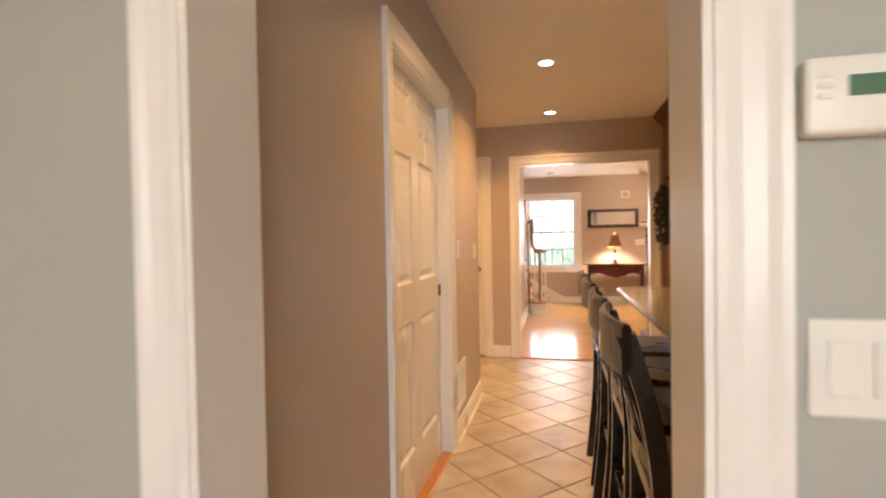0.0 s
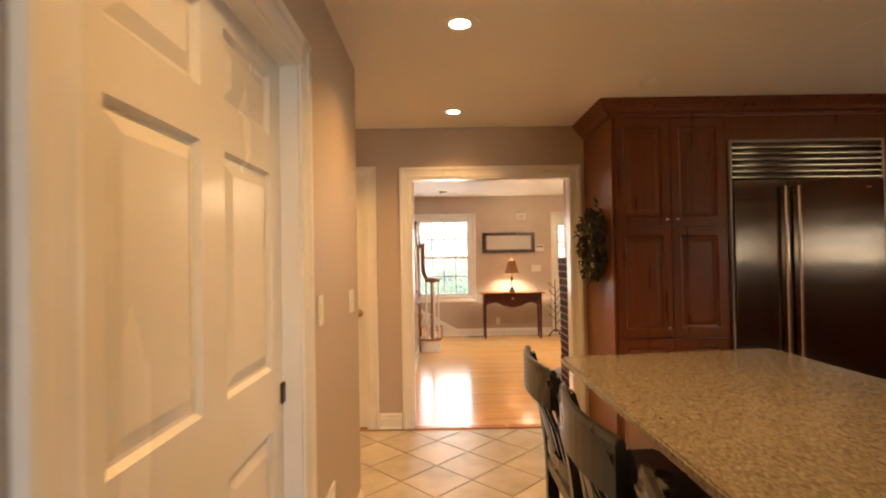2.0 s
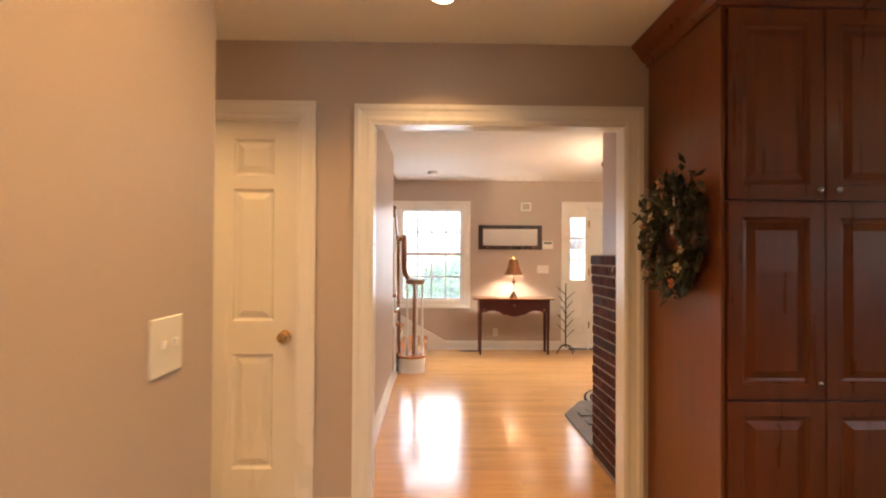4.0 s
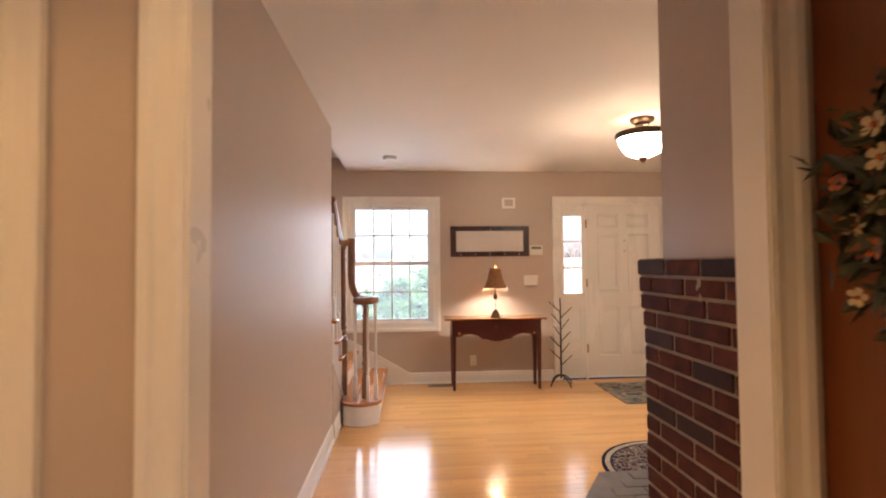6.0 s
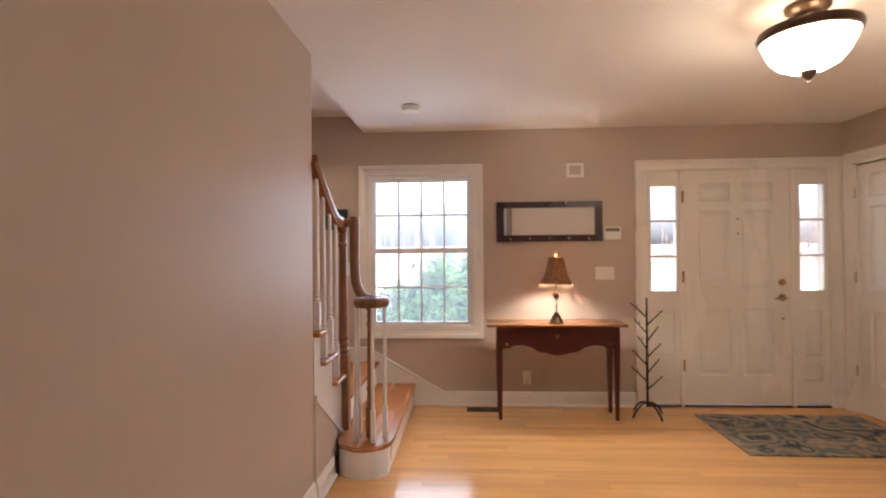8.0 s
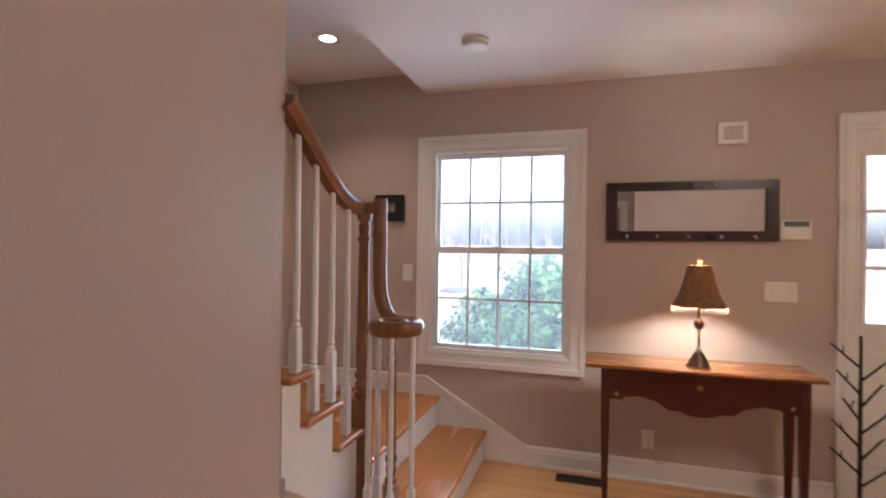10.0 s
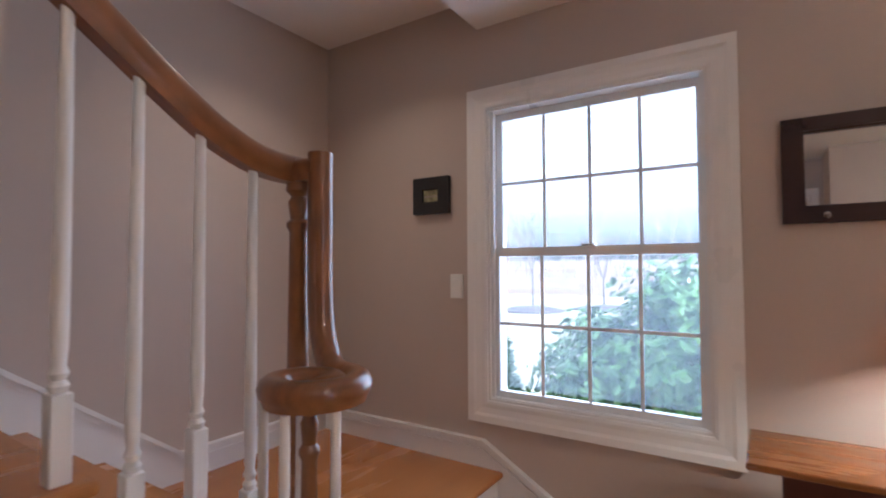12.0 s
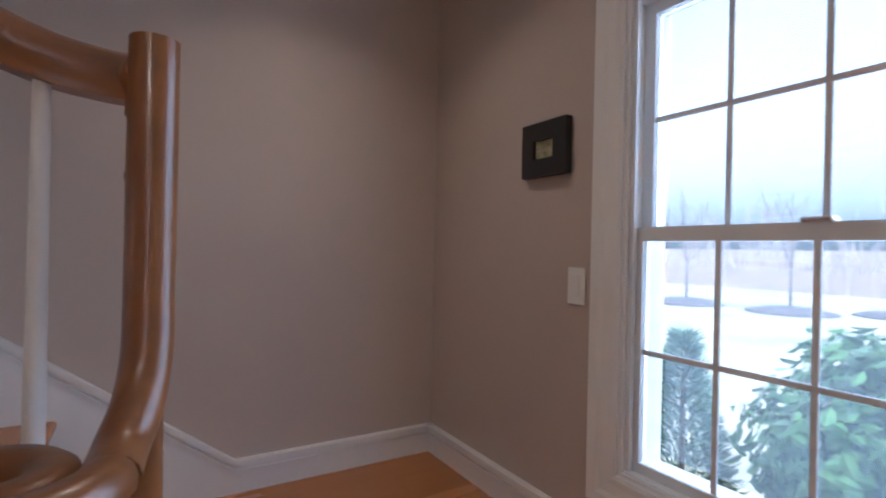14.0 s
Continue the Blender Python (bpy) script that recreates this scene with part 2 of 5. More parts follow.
def mesh_of(bm, name, mat, smooth=False):
    me = bpy.data.meshes.new(name)
    bmesh.ops.recalc_face_normals(bm, faces=bm.faces)
    bm.to_mesh(me)
    bm.free()
    me.materials.append(mat)
    if smooth:
        for p in me.polygons:
            p.use_smooth = True
        me.set_sharp_from_angle(angle=radians(38))
    return me


def thing(name, base, label, category, group=""):
    ob = new(name)
    ob.empty_display_size = 0.05
    ob.location = base
    OFF[ob] = Vector(base)
    return tagged(ob, label, category, group)


def part(name, bm, mat, parent, label="", smooth=False):
    off = OFF[parent]
    bmesh.ops.translate(bm, verts=bm.verts, vec=-off)
    ob = new(name, mesh_of(bm, name, mat, smooth))
    ob.parent = parent
    OFF[ob] = off
    return tagged(ob, label)


def piece(name, me, parent, m):
    """A small part that shares its mesh with its like; m in the world."""
    ob = new(name, me)
    ob.parent = parent
    ob.matrix_local = Matrix.Translation(-OFF[parent]) @ m
    OFF[ob] = OFF[parent]
    return ob


def solid(name, bm, mat, label, category, group="", smooth=False):
    """A thing of one mesh, its origin at the middle of its foot."""
    xs = [v.co for v in bm.verts]
    base = Vector((sum(v.x for v in xs) / len(xs), sum(v.y for v in xs) / len(xs), min(v.z for v in xs)))
    bmesh.ops.translate(bm, verts=bm.verts, vec=-base)
    ob = new(name, mesh_of(bm, name, mat, smooth))
    ob.location = base
    OFF[ob] = base
    return tagged(ob, label, category, group)


def structure(name, bm, mat, label="", smooth=False):
    ob = new(name, mesh_of(bm, name, mat, smooth))
    OFF[ob] = Vector((0, 0, 0))
    return tagged(ob, label, "", "", "structure")


def box(bm, x0, x1, y0, y1, z0, z1, bevel=0.0, seg=1):
    r = bmesh.ops.create_cube(bm, size=1.0, matrix=Matrix.LocRotScale(((x0 + x1) / 2, (y0 + y1) / 2, (z0 + z1) / 2), None, (abs(x1 - x0), abs(y1 - y0), abs(z1 - z0))))
    if bevel:
        edges = {e for v in r["verts"] for e in v.link_edges}
        bmesh.ops.bevel(bm, geom=list(edges), offset=bevel, segments=seg, affect="EDGES", profile=0.5)
    return bm


def B(*a, **k):
    return box(bmesh.new(), *a, **k)


def lathe(bm, prof, n=20, at=(0, 0, 0)):
    rings = []
    for r, z in prof:
        rings.append([bm.verts.new((at[0] + r * math.cos(2 * math.pi * i / n), at[1] + r * math.sin(2 * math.pi * i / n), at[2] + z)) for i in range(n)])
    for a, b in zip(rings, rings[1:]):
        for i in range(n):
            bm.faces.new((a[i], a[(i + 1) % n], b[(i + 1) % n], b[i]))
    bm.faces.new(rings[0][::-1])
    bm.faces.new(rings[-1])
    return bm


def turn_bm(bm, m):
    bmesh.ops.transform(bm, matrix=m, verts=bm.verts)
    return bm


def prism(bm, outline, z0, z1, axis="z"):
    """An outline of (u, v) drawn out from z0 to z1 along the axis."""
    def at(u, v, w):
        return (u, v, w) if axis == "z" else (u, w, v) if axis == "y" else (w, u, v)
    a = [bm.verts.new(at(u, v, z0)) for u, v in outline]
    b = [bm.verts.new(at(u, v, z1)) for u, v in outline]
    n = len(outline)
    for i in range(n):
        bm.faces.new((a[i], a[(i + 1) % n], b[(i + 1) % n], b[i]))
    bm.faces.new(a[::-1])
    bm.faces.new(b)
    return bm


def sweep(bm, pts, prof, side=None, cap=True):
    """A profile of (across, up) drawn along the points."""
    pts = [Vector(p) for p in pts]
    rings, across = [], Vector(side) if side else None
    for i, p in enumerate(pts):
        t = (pts[min(i + 1, len(pts) - 1)] - pts[max(i - 1, 0)]).normalized()
        if across is None:
            across = t.cross(Vector((0, 0, 1)))
        across = (across - across.dot(t) * t).normalized()
        up = across.cross(t)
        rings.append([bm.verts.new(p + across * u + up * v) for u, v in prof])
    n = len(prof)
    for a, b in zip(rings, rings[1:]):
        for i in range(n):
            bm.faces.new((a[i], a[(i + 1) % n], b[(i + 1) % n], b[i]))
    if cap:
        bm.faces.new(rings[0][::-1])
        bm.faces.new(rings[-1])
    return bm


def circle(r, n=12):
    return [(r * math.cos(2 * math.pi * i / n), r * math.sin(2 * math.pi * i / n)) for i in range(n)]


def spline(pts, n=8):
    pts = [Vector(p) for p in pts]
    out = []
    for i in range(len(pts) - 1):
        p0, p1, p2, p3 = pts[max(i - 1, 0)], pts[i], pts[i + 1], pts[min(i + 2, len(pts) - 1)]
        for k in range(n):
            t = k / n
            out.append(0.5 * ((2 * p1) + (p2 - p0) * t + (2 * p0 - 5 * p1 + 4 * p2 - p3) * t * t + (3 * p1 - p0 - 3 * p2 + p3) * t ** 3))
    return out + [pts[-1]]


def slab_with_holes(bm, axis, w0, w1, a0, a1, z0, z1, holes=()):
    """A wall w0..w1 thick across the axis, a0..a1 long, with openings (a0, a1, z0, z1) through it. axis 'z' makes a floor or ceiling, its a along x and its z along y."""
    us = sorted({a0, a1, *[h for o in holes for h in o[:2]]})
    vs = sorted({z0, z1, *[h for o in holes for h in o[2:]]})
    us, vs = [u for u in us if a0 <= u <= a1], [v for v in vs if z0 <= v <= z1]
    full = {(i, j) for i in range(len(us) - 1) for j in range(len(vs) - 1)
            if not any(o[0] <= (us[i] + us[i + 1]) / 2 <= o[1] and o[2] <= (vs[j] + vs[j + 1]) / 2 <= o[3] for o in holes)}
    made = {}

    def at(u, v, w):
        key = (u, v, w)
        if key not in made:
            made[key] = bm.verts.new({"x": (w, u, v), "y": (u, w, v), "z": (u, v, w)}[axis])
        return made[key]
    for i, j in full:
        u0, u1, v0, v1 = us[i], us[i + 1], vs[j], vs[j + 1]
        for w in (w0, w1):
            bm.faces.new((at(u0, v0, w), at(u1, v0, w), at(u1, v1, w), at(u0, v1, w)))
        for near, (p, q) in (((i - 1, j), ((u0, v0), (u0, v1))), ((i + 1, j), ((u1, v0), (u1, v1))), ((i, j - 1), ((u0, v0), (u1, v0))), ((i, j + 1), ((u0, v1), (u1, v1)))):
            if near not in full:
                bm.faces.new((at(*p, w0), at(*q, w0), at(*q, w1), at(*p, w1)))
    return bm


def wall(name, axis, w0, w1, a0, a1, z0, z1, holes=(), mat=None, label=""):
    return structure(name, slab_with_holes(bmesh.new(), axis, w0, w1, a0, a1, z0, z1, holes), mat or PAINT, label or "beige painted plaster wall")


def run(axis, prof, a0, a1, face, sign, mirror=False):
    """A moulding: a profile of (out from the wall, up) along an axis; face: the wall's plane; sign: which way is out."""
    bm = bmesh.new()
    if axis == "x":
        prism(bm, [(face + sign * o, z) for o, z in prof], a0, a1, "x")
    else:
        prism(bm, [(face + sign * o, z) for o, z in prof], a0, a1, "y")
    return bm


# prism axis "x": outline is (y, z); axis "y": outline is (x, z)
BASEP = [(0, 0), (0.016, 0), (0.016, 0.085), (0.012, 0.095), (0.012, 0.108), (0.006, 0.122), (0, 0.126)]
SHOE = [(0, 0), (0.028, 0), (0.028, 0.008), (0.020, 0.018), (0, 0.019)]


def baseboard(axis, a0, a1, face, sign, name="baseboard", z=FZ):
    bm = bmesh.new()
    for pr in (BASEP, SHOE):
        prism(bm, [(face + sign * o, z + h) for o, h in pr], a0, a1, axis)
    return structure(name, bm, TRIM, "white painted moulded baseboard")


def casing(name, axis, face, sign, a0, a1, top, width=0.095, bottom=None, label="white moulded door casing"):
    """Moulded trim round an opening a0..a1 wide and top high on the wall's face; with a bottom it goes all round."""
    prof = [(0, 0), (0, 0.011), (0.012, 0.014), (0.030, 0.012), (0.055, 0.015), (0.068, 0.021), (width, 0.022), (width, 0)]
    low = FZ if bottom is None else bottom
    loop = [(a0, low), (a0, top), (a1, top), (a1, low)]
    outs = [(-1, 0 if bottom is None else -1), (-1, 1), (1, 1), (1, 0 if bottom is None else -1)]
    bm = bmesh.new()
    rings = []
    for (a, z), (oa, oz) in zip(loop, outs):
        ring = []
        for d, o in prof:
            p = (a + oa * d, z + oz * d)
            w = face + sign * o
            ring.append(bm.verts.new((p[0], w, p[1]) if axis == "y" else (w, p[0], p[1])))
        rings.append(ring)
    pairs = list(zip(rings, rings[1:])) + ([(rings[-1], rings[0])] if bottom is not None else [])
    for r, s in pairs:
        for i in range(len(prof)):
            bm.faces.new((r[i], r[(i + 1) % len(prof)], s[(i + 1) % len(prof)], s[i]))
    if bottom is None:
        bm.faces.new(rings[0])
        bm.faces.new(rings[-1][::-1])
    return structure(name, bm, TRIM, label)


def jamb(name, axis, w0, w1, a0, a1, top, t=0.018, bottom=None):
    """The lining of an opening."""
    bm = bmesh.new()
    def bx(u0, u1, z0, z1):
        box(bm, u0, u1, w0, w1, z0, z1) if axis == "y" else box(bm, w0, w1, u0, u1, z0, z1)
    lo = FZ if bottom is None else bottom
    bx(a0, a0 + t, lo, top - t)
    bx(a1 - t, a1, lo, top - t)
    bx(a0, a1, top - t, top)
    if bottom is not None:
        bx(a0 + t, a1 - t, bottom, bottom + t)
    return structure(name, bm, TRIM, "white painted opening lining")


SIX = [(1.765, 1.955), (1.015, 1.695), (0.255, 0.845)]


def panel_leaf(parent, w, h, t, rows, cols, mat, name="slab", m=None, raised=True):
    """A panelled leaf in its own plane: x 0..w, y -t/2..t/2, z 0..h; rows of (z0, z1), cols of (x0, x1). m takes it to its place."""
    m = m or Matrix()
    holes = [(c0, c1, r0, r1) for r0, r1 in rows for c0, c1 in cols]
    part(name, turn_bm(slab_with_holes(bmesh.new(), "y", -t / 2, t / 2, 0, w, 0, h, holes), m), mat, parent)
    for x0, x1, z0, z1 in holes:
        bm = bmesh.new()
        for s in (-1, 1):
            loops = []
            for d, y in ((0, t / 2 - 0.001), (0.011, t / 2 - 0.013), (0.020, t / 2 - 0.014), (0.052, t / 2 - 0.003)):
                y *= s
                loops.append([bm.verts.new(p) for p in ((x0 + d, y, z0 + d), (x1 - d, y, z0 + d), (x1 - d, y, z1 - d), (x0 + d, y, z1 - d))])
            for a, b in zip(loops, loops[1:]):
                for i in range(4):
                    bm.faces.new((a[i], a[(i + 1) % 4], b[(i + 1) % 4], b[i]))
            bm.faces.new(loops[-1])
        part("panel", turn_bm(bm, m), mat, parent)


def tube(bm, a, b, r0, r1=None, n=8):
    a, b = Vector(a), Vector(b)
    z = (b - a).normalized()
    q = z.to_track_quat("Z", "Y").to_matrix().to_4x4()
    tmp = bmesh.new()
    lathe(tmp, [(r0, 0), (r1 if r1 is not None else r0, (b - a).length)], n)
    turn_bm(tmp, Matrix.Translation(a) @ q)
    join(bm, tmp)
    return bm


def join(bm, other):
    me = bpy.data.meshes.new("tmp")
    other.to_mesh(me)
    other.free()
    bm.from_mesh(me)
    bpy.data.meshes.remove(me)
    return bm


def ball(bm, c, r, sub=2, scale=(1, 1, 1)):
    bmesh.ops.create_icosphere(bm, subdivisions=sub, radius=r, matrix=Matrix.LocRotScale(c, None, scale))
    return bm

# ---- the large structure ----
KC, FC, SC = 2.44, 2.42, 2.57
X = "x"
Y = "y"
wall("wall_back_room_side", Y, 0.21, 0.30, -1.7, 5.35, -0.1, 2.6, [(-0.016, 0.752, -1, 2.06), (4.25, 5.1, 1.22, 1.62)], PAINT_BACK, "grey-green painted wall with a cased opening")
wall("wall_kitchen_south", Y, 0.30, 0.39, -1.7, 5.35, -0.1, 2.6, [(-0.016, 0.752, -1, 2.06), (4.25, 5.1, 1.22, 1.62)])
wall("wall_hall_left", X, -0.19, -0.07, 0.39, 3.54, -0.1, 2.6, [(1.395, 2.415, -1, 2.03)])
wall("wall_recess_south", Y, 3.42, 3.54, -1.3, -0.19, -0.1, 2.6)
wall("wall_recess_west", X, -1.32, -1.2, 3.42, 4.855, -0.1, 2.6)
wall("wall_kitchen_north", Y, 4.855, 4.965, -1.32, 6.4, -0.1, 2.6, [(-1.015, -0.208, -1, 2.045), (0.150, 1.487, -1, 2.03)])
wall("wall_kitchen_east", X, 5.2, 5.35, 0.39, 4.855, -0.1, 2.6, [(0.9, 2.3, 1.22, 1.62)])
# unseen panels added in place of cabinets, to darken the refrigerator's reflection
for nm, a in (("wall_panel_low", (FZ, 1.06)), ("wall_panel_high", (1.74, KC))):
    structure(nm + "_east", B(5.18, 5.2, 0.41, 4.2, *a), CHERRY, "unseen plain cherry panel standing in for cabinets reflected in the refrigerator")
    structure(nm + "_south", B(2.4, 5.2, 0.3895, 0.41, *a), CHERRY, "unseen plain cherry panel standing in for cabinets reflected in the refrigerator")
wall("wall_back_west", X, -1.82, -1.7, -3.3, 0.21, -0.1, 2.6, (), PAINT_BACK)
wall("wall_back_east", X, 4.0, 4.12, -3.3, 0.21, -0.1, 2.6, (), PAINT_BACK)
# unseen opening, added with the back room's fill lamp
wall("wall_back_south", Y, -3.3, -3.18, -1.82, 4.12, -0.1, 2.6, [(0.1, 1.9, 0.8, 2.1)], PAINT_BACK)
wall("wall_foyer_left", X, -0.06, 0.04, 4.965, 7.712, -0.1, 4.1)
wall("wall_stair_west", X, -1.18, -1.06, 5.0, 9.48, -0.2, 4.1)
wall("wall_front", Y, 9.48, 9.66, -1.18, 6.4, -0.6, 4.1, [(-0.005, 0.925, 0.66, 2.025), (2.43, 4.005, -0.08, 2.04)])
wall("wall_foyer_east", X, 4.10, 4.22, 7.6, 9.48, -0.1, 2.6, [(7.93, 9.36, -1, 2.05)])
wall("wall_closet_back", X, 4.85, 4.95, 7.6, 9.48, -0.1, 2.6)
wall("wall_closet_south", Y, 7.6, 7.72, 4.22, 6.28, -0.1, 2.6)
# unseen opening, added with the living room's fill lamp
wall("wall_living_east", X, 6.28, 6.4, 4.965, 7.72, -0.1, 2.6, [(6.3, 7.4, 0.8, 2.1)])
wall("wall_stair_top", Y, 4.88, 5.0, -1.18, 0.04, 2.6, 4.1)
wall("wall_well_north", Y, 7.0, 7.1, -1.06, -0.06, SC + 0.1, 4.1)

structure("ceiling_kitchen", slab_with_holes(bmesh.new(), "z", KC, KC + 0.12, -1.32, 5.35, 0.39, 4.855), CEILING, "off-white painted ceiling")
structure("ceiling_back_room", slab_with_holes(bmesh.new(), "z", KC, KC + 0.12, -1.7, 4.0, -3.18, 0.21), CEILING, "off-white painted ceiling")
structure("ceiling_foyer", slab_with_holes(bmesh.new(), "z", FC, SC, -0.052, 6.28, 4.965, 9.48, [(-0.06, 0.04, 4.9, 7.712)]), CEILING, "off-white painted foyer ceiling")
structure("ceiling_stair", slab_with_holes(bmesh.new(), "z", SC, SC + 0.1, -1.06, 0.3, 7.0, 9.48, [(-0.06, 0.4, 6.9, 7.712)]), CEILING, "off-white ceiling over the stair landing")
structure("ceiling_well", B(-1.18, 0.04, 4.88, 7.1, 4.1, 4.2), CEILING, "off-white stairwell ceiling")

structure("floor_kitchen", B(-1.32, 5.35, 0.21, 4.80, -0.15, FZ - 0.005), GROUT, "tiled kitchen floor with brown grout")
structure("floor_back_room", B(-1.82, 4.12, -3.3, 0.205, -0.15, FZ), OAK, "oak floor")
structure("floor_foyer", B(-1.06, 6.28, 4.86, 9.48, -0.15, FZ - 0.006), OAK, "narrow-strip oak floor")
structure("threshold_oak", prism(bmesh.new(), [(4.795, FZ - 0.01), (4.80, FZ + 0.008), (4.82, FZ + 0.012), (4.87, FZ + 0.012), (4.882, FZ + 0.002), (4.885, FZ - 0.01)], 0.168, 1.469, "x"), OAKT, "oak threshold strip between tile and wood")
structure("pocket_threshold", prism(bmesh.new(), [(-0.19, FZ - 0.01), (-0.185, FZ + 0.008), (-0.15, FZ + 0.010), (-0.075, FZ + 0.010), (-0.062, FZ + 0.001), (-0.06, FZ - 0.01)], 1.413, 2.397, "y"), OAKT, "oak strip under the pocket door")

# openings: lining and casing
jamb("lining_first_opening", Y, 0.205, 0.392, -0.016, 0.752, 2.06)
casing("casing_first_opening_back", Y, 0.21, -1, -0.010, 0.746, 2.054, 0.080)
jamb("lining_cased_opening", Y, 4.85, 4.967, 0.150, 1.487, 2.03)
casing("casing_opening_kitchen", Y, 4.855, -1, 0.158, 1.474, 2.024, 0.090)
casing("casing_opening_foyer", Y, 4.965, 1, 0.146, 1.491, 2.034, 0.07)
casing("casing_pocket_door", X, -0.07, 1, 1.40, 2.41, 2.025)
jamb("lining_pocket_door", X, -0.192, -0.068, 1.395, 2.415, 2.03)
casing("casing_closet_door", Y, 4.855, -1, -1.010, -0.213, 2.04, 0.085)
jamb("lining_closet_door", Y, 4.853, 4.963, -1.015, -0.208, 2.045)

baseboard(X, -1.2, -1.10, 4.855, -1)
baseboard(X, -0.122, 0.058, 4.855, -1)
baseboard(Y, 0.46, 1.30, -0.07, 1)
baseboard(Y, 2.508, 3.54, -0.07, 1)
baseboard(X, -0.19, -0.054, 3.54, 1)
baseboard(X, -1.2, -0.19, 3.54, 1)
baseboard(Y, 3.57, 4.83, -1.2, 1)
baseboard(Y, 4.99, 7.712, 0.04, 1)
baseboard(X, 0.66, 2.34, 9.48, -1)
baseboard(Y, 7.72, 7.83, 4.10, -1)
baseboard(Y, 9.455, 9.48, 4.10, -1)

# ---- stair ----
R, RUN, N3, R1 = 0.18, 0.24, 8.335, 0.165
SX0, SX1 = -1.06, 0.045
bull = [(0.405, 9.478), (0.055, 9.478), (0.055, 8.19)] + [(0.23 - 0.175 * math.cos(a), 8.17 - 0.185 * math.sin(a)) for a in [math.pi * k / 18 for k in range(0, 19)]] + [(0.405, 8.19)]


def inset(outline, d):
    c = Vector((0.23, 8.17))
    return [(min(max(x, 0.055 + d), 0.405 - d), y if y > 8.17 else c.y + (y - c.y) * (1 - d / 0.185)) for x, y in outline]


stair = tagged(new("stair"), "oak-tread staircase with white risers and a rounded starting step", "staircase", "", "structure")
OFF[stair] = Vector((0, 0, 0))
part("riser", prism(bmesh.new(), inset(bull, 0.022), FZ, R1 - 0.028), TRIM, stair, "white rounded riser of the starting step")
bm = prism(bmesh.new(), bull, R1 - 0.028, R1)
bmesh.ops.bevel(bm, geom=[e for e in bm.edges if abs(e.verts[0].co.z - e.verts[1].co.z) < 1e-5], offset=0.010, segments=3, affect="EDGES")
part("tread", bm, OAKT, stair, "oak bullnose starting tread", True)
part("riser", B(SX0, 0.050, N3 - 0.05, 9.478, FZ, 2 * R - 0.028), TRIM, stair)
part("tread", B(SX0, 0.078, N3 - 0.02, 9.478, 2 * R - 0.028, 2 * R, bevel=0.011, seg=3), OAKT, stair, "oak landing")
for k in range(3, 15):
    nose = N3 - (k - 3) * RUN
    z = k * R
    if nose - RUN < 5.0:
        break
    part("riser", B(SX0, SX1 - 0.012, nose - 0.045, nose - 0.025, z - R - 0.002, z - 0.028), TRIM, stair)
    open_side = nose - RUN > 7.45
    part("tread", B(SX0, 0.082 if open_side and nose > 7.712 else SX1 - 0.11, nose - RUN - 0.03 if nose - RUN > 7.712 or not open_side else max(nose - RUN - 0.03, 7.717), nose, z - 0.028, z, bevel=0.011, seg=3), OAKT, stair)
# closed white stringer, stepped on top, with a slanting trim strip; the beige wall runs on below it
steps = [(7.714, FZ), (8.385, FZ), (8.385, 2 * R - 0.03), (N3 - 0.03, 2 * R - 0.03)]
for k in range(3, 6):
    nose = N3 - (k - 3) * RUN
    steps += [(nose - 0.03, k * R - 0.03), (max(nose - RUN - 0.03, 7.714), k * R - 0.03)]
steps = [p for i, p in enumerate(steps) if i == 0 or p != steps[i - 1]]
steps[-1] = (7.714, 5 * R - 0.03)
part("stringer", prism(bmesh.new(), steps, -0.02, SX1, "x"), TRIM, stair, "white stepped stringer")
part("stringer_wall", prism(bmesh.new(), [(7.714, FZ), (8.27, FZ), (8.27, 0.16), (7.714, 0.545)], SX1, SX1 + 0.004, "x"), PAINT, stair, "beige wall under the stringer")
part("stringer_trim", prism(bmesh.new(), [(7.714, 0.525), (8.29, 0.13), (8.29, 0.16), (7.714, 0.56)], SX1 + 0.001, SX1 + 0.016, "x"), TRIM, stair, "white slanting trim")
baseboard(Y, 7.714, 8.06, SX1 + 0.003, 1, "baseboard_stair")
# skirt boards on the walls of the landing and the flight
bm = bmesh.new()
prism(bm, [(0.66, FZ), (0.66, FZ + 0.126), (-0.02, 0.487), (-1.06, 0.487), (-1.06, FZ)], 9.464, 9.482, "y")
prism(bm, [(0.66, FZ + 0.108), (0.66, FZ + 0.126), (-0.02, 0.487), (-1.06, 0.487), (-1.06, 0.468), (-0.026, 0.468)], 9.450, 9.464, "y")
prism(bm, [(0.66, FZ + 0.080), (0.66, FZ + 0.089), (-0.03, 0.449), (-1.06, 0.449), (-1.06, 0.440), (-0.032, 0.440)], 9.456, 9.4641, "y")
structure("skirt_front", bm, TRIM, "white skirt board sloping up the stair wall")
bm = bmesh.new()
kink = 8.63
ys = 7.0
rise = (kink - ys) * R / RUN
prism(bm, [(9.48, 0.2), (9.48, 0.487), (kink, 0.487), (ys, 0.487 + rise), (ys, 0.2)], -1.062, -1.046, "x")
prism(bm, [(9.48, 0.468), (9.48, 0.487), (kink, 0.487), (ys, 0.487 + rise), (ys, 0.465 + rise), (kink - 0.003, 0.468)], -1.046, -1.032, "x")
prism(bm, [(9.48, 0.440), (9.48, 0.449), (kink, 0.449), (ys, 0.449 + rise), (ys, 0.438 + rise), (kink, 0.440)], -1.0461, -1.038, "x")
structure("skirt_west", bm, TRIM, "white moulded skirt board along the stair wall")

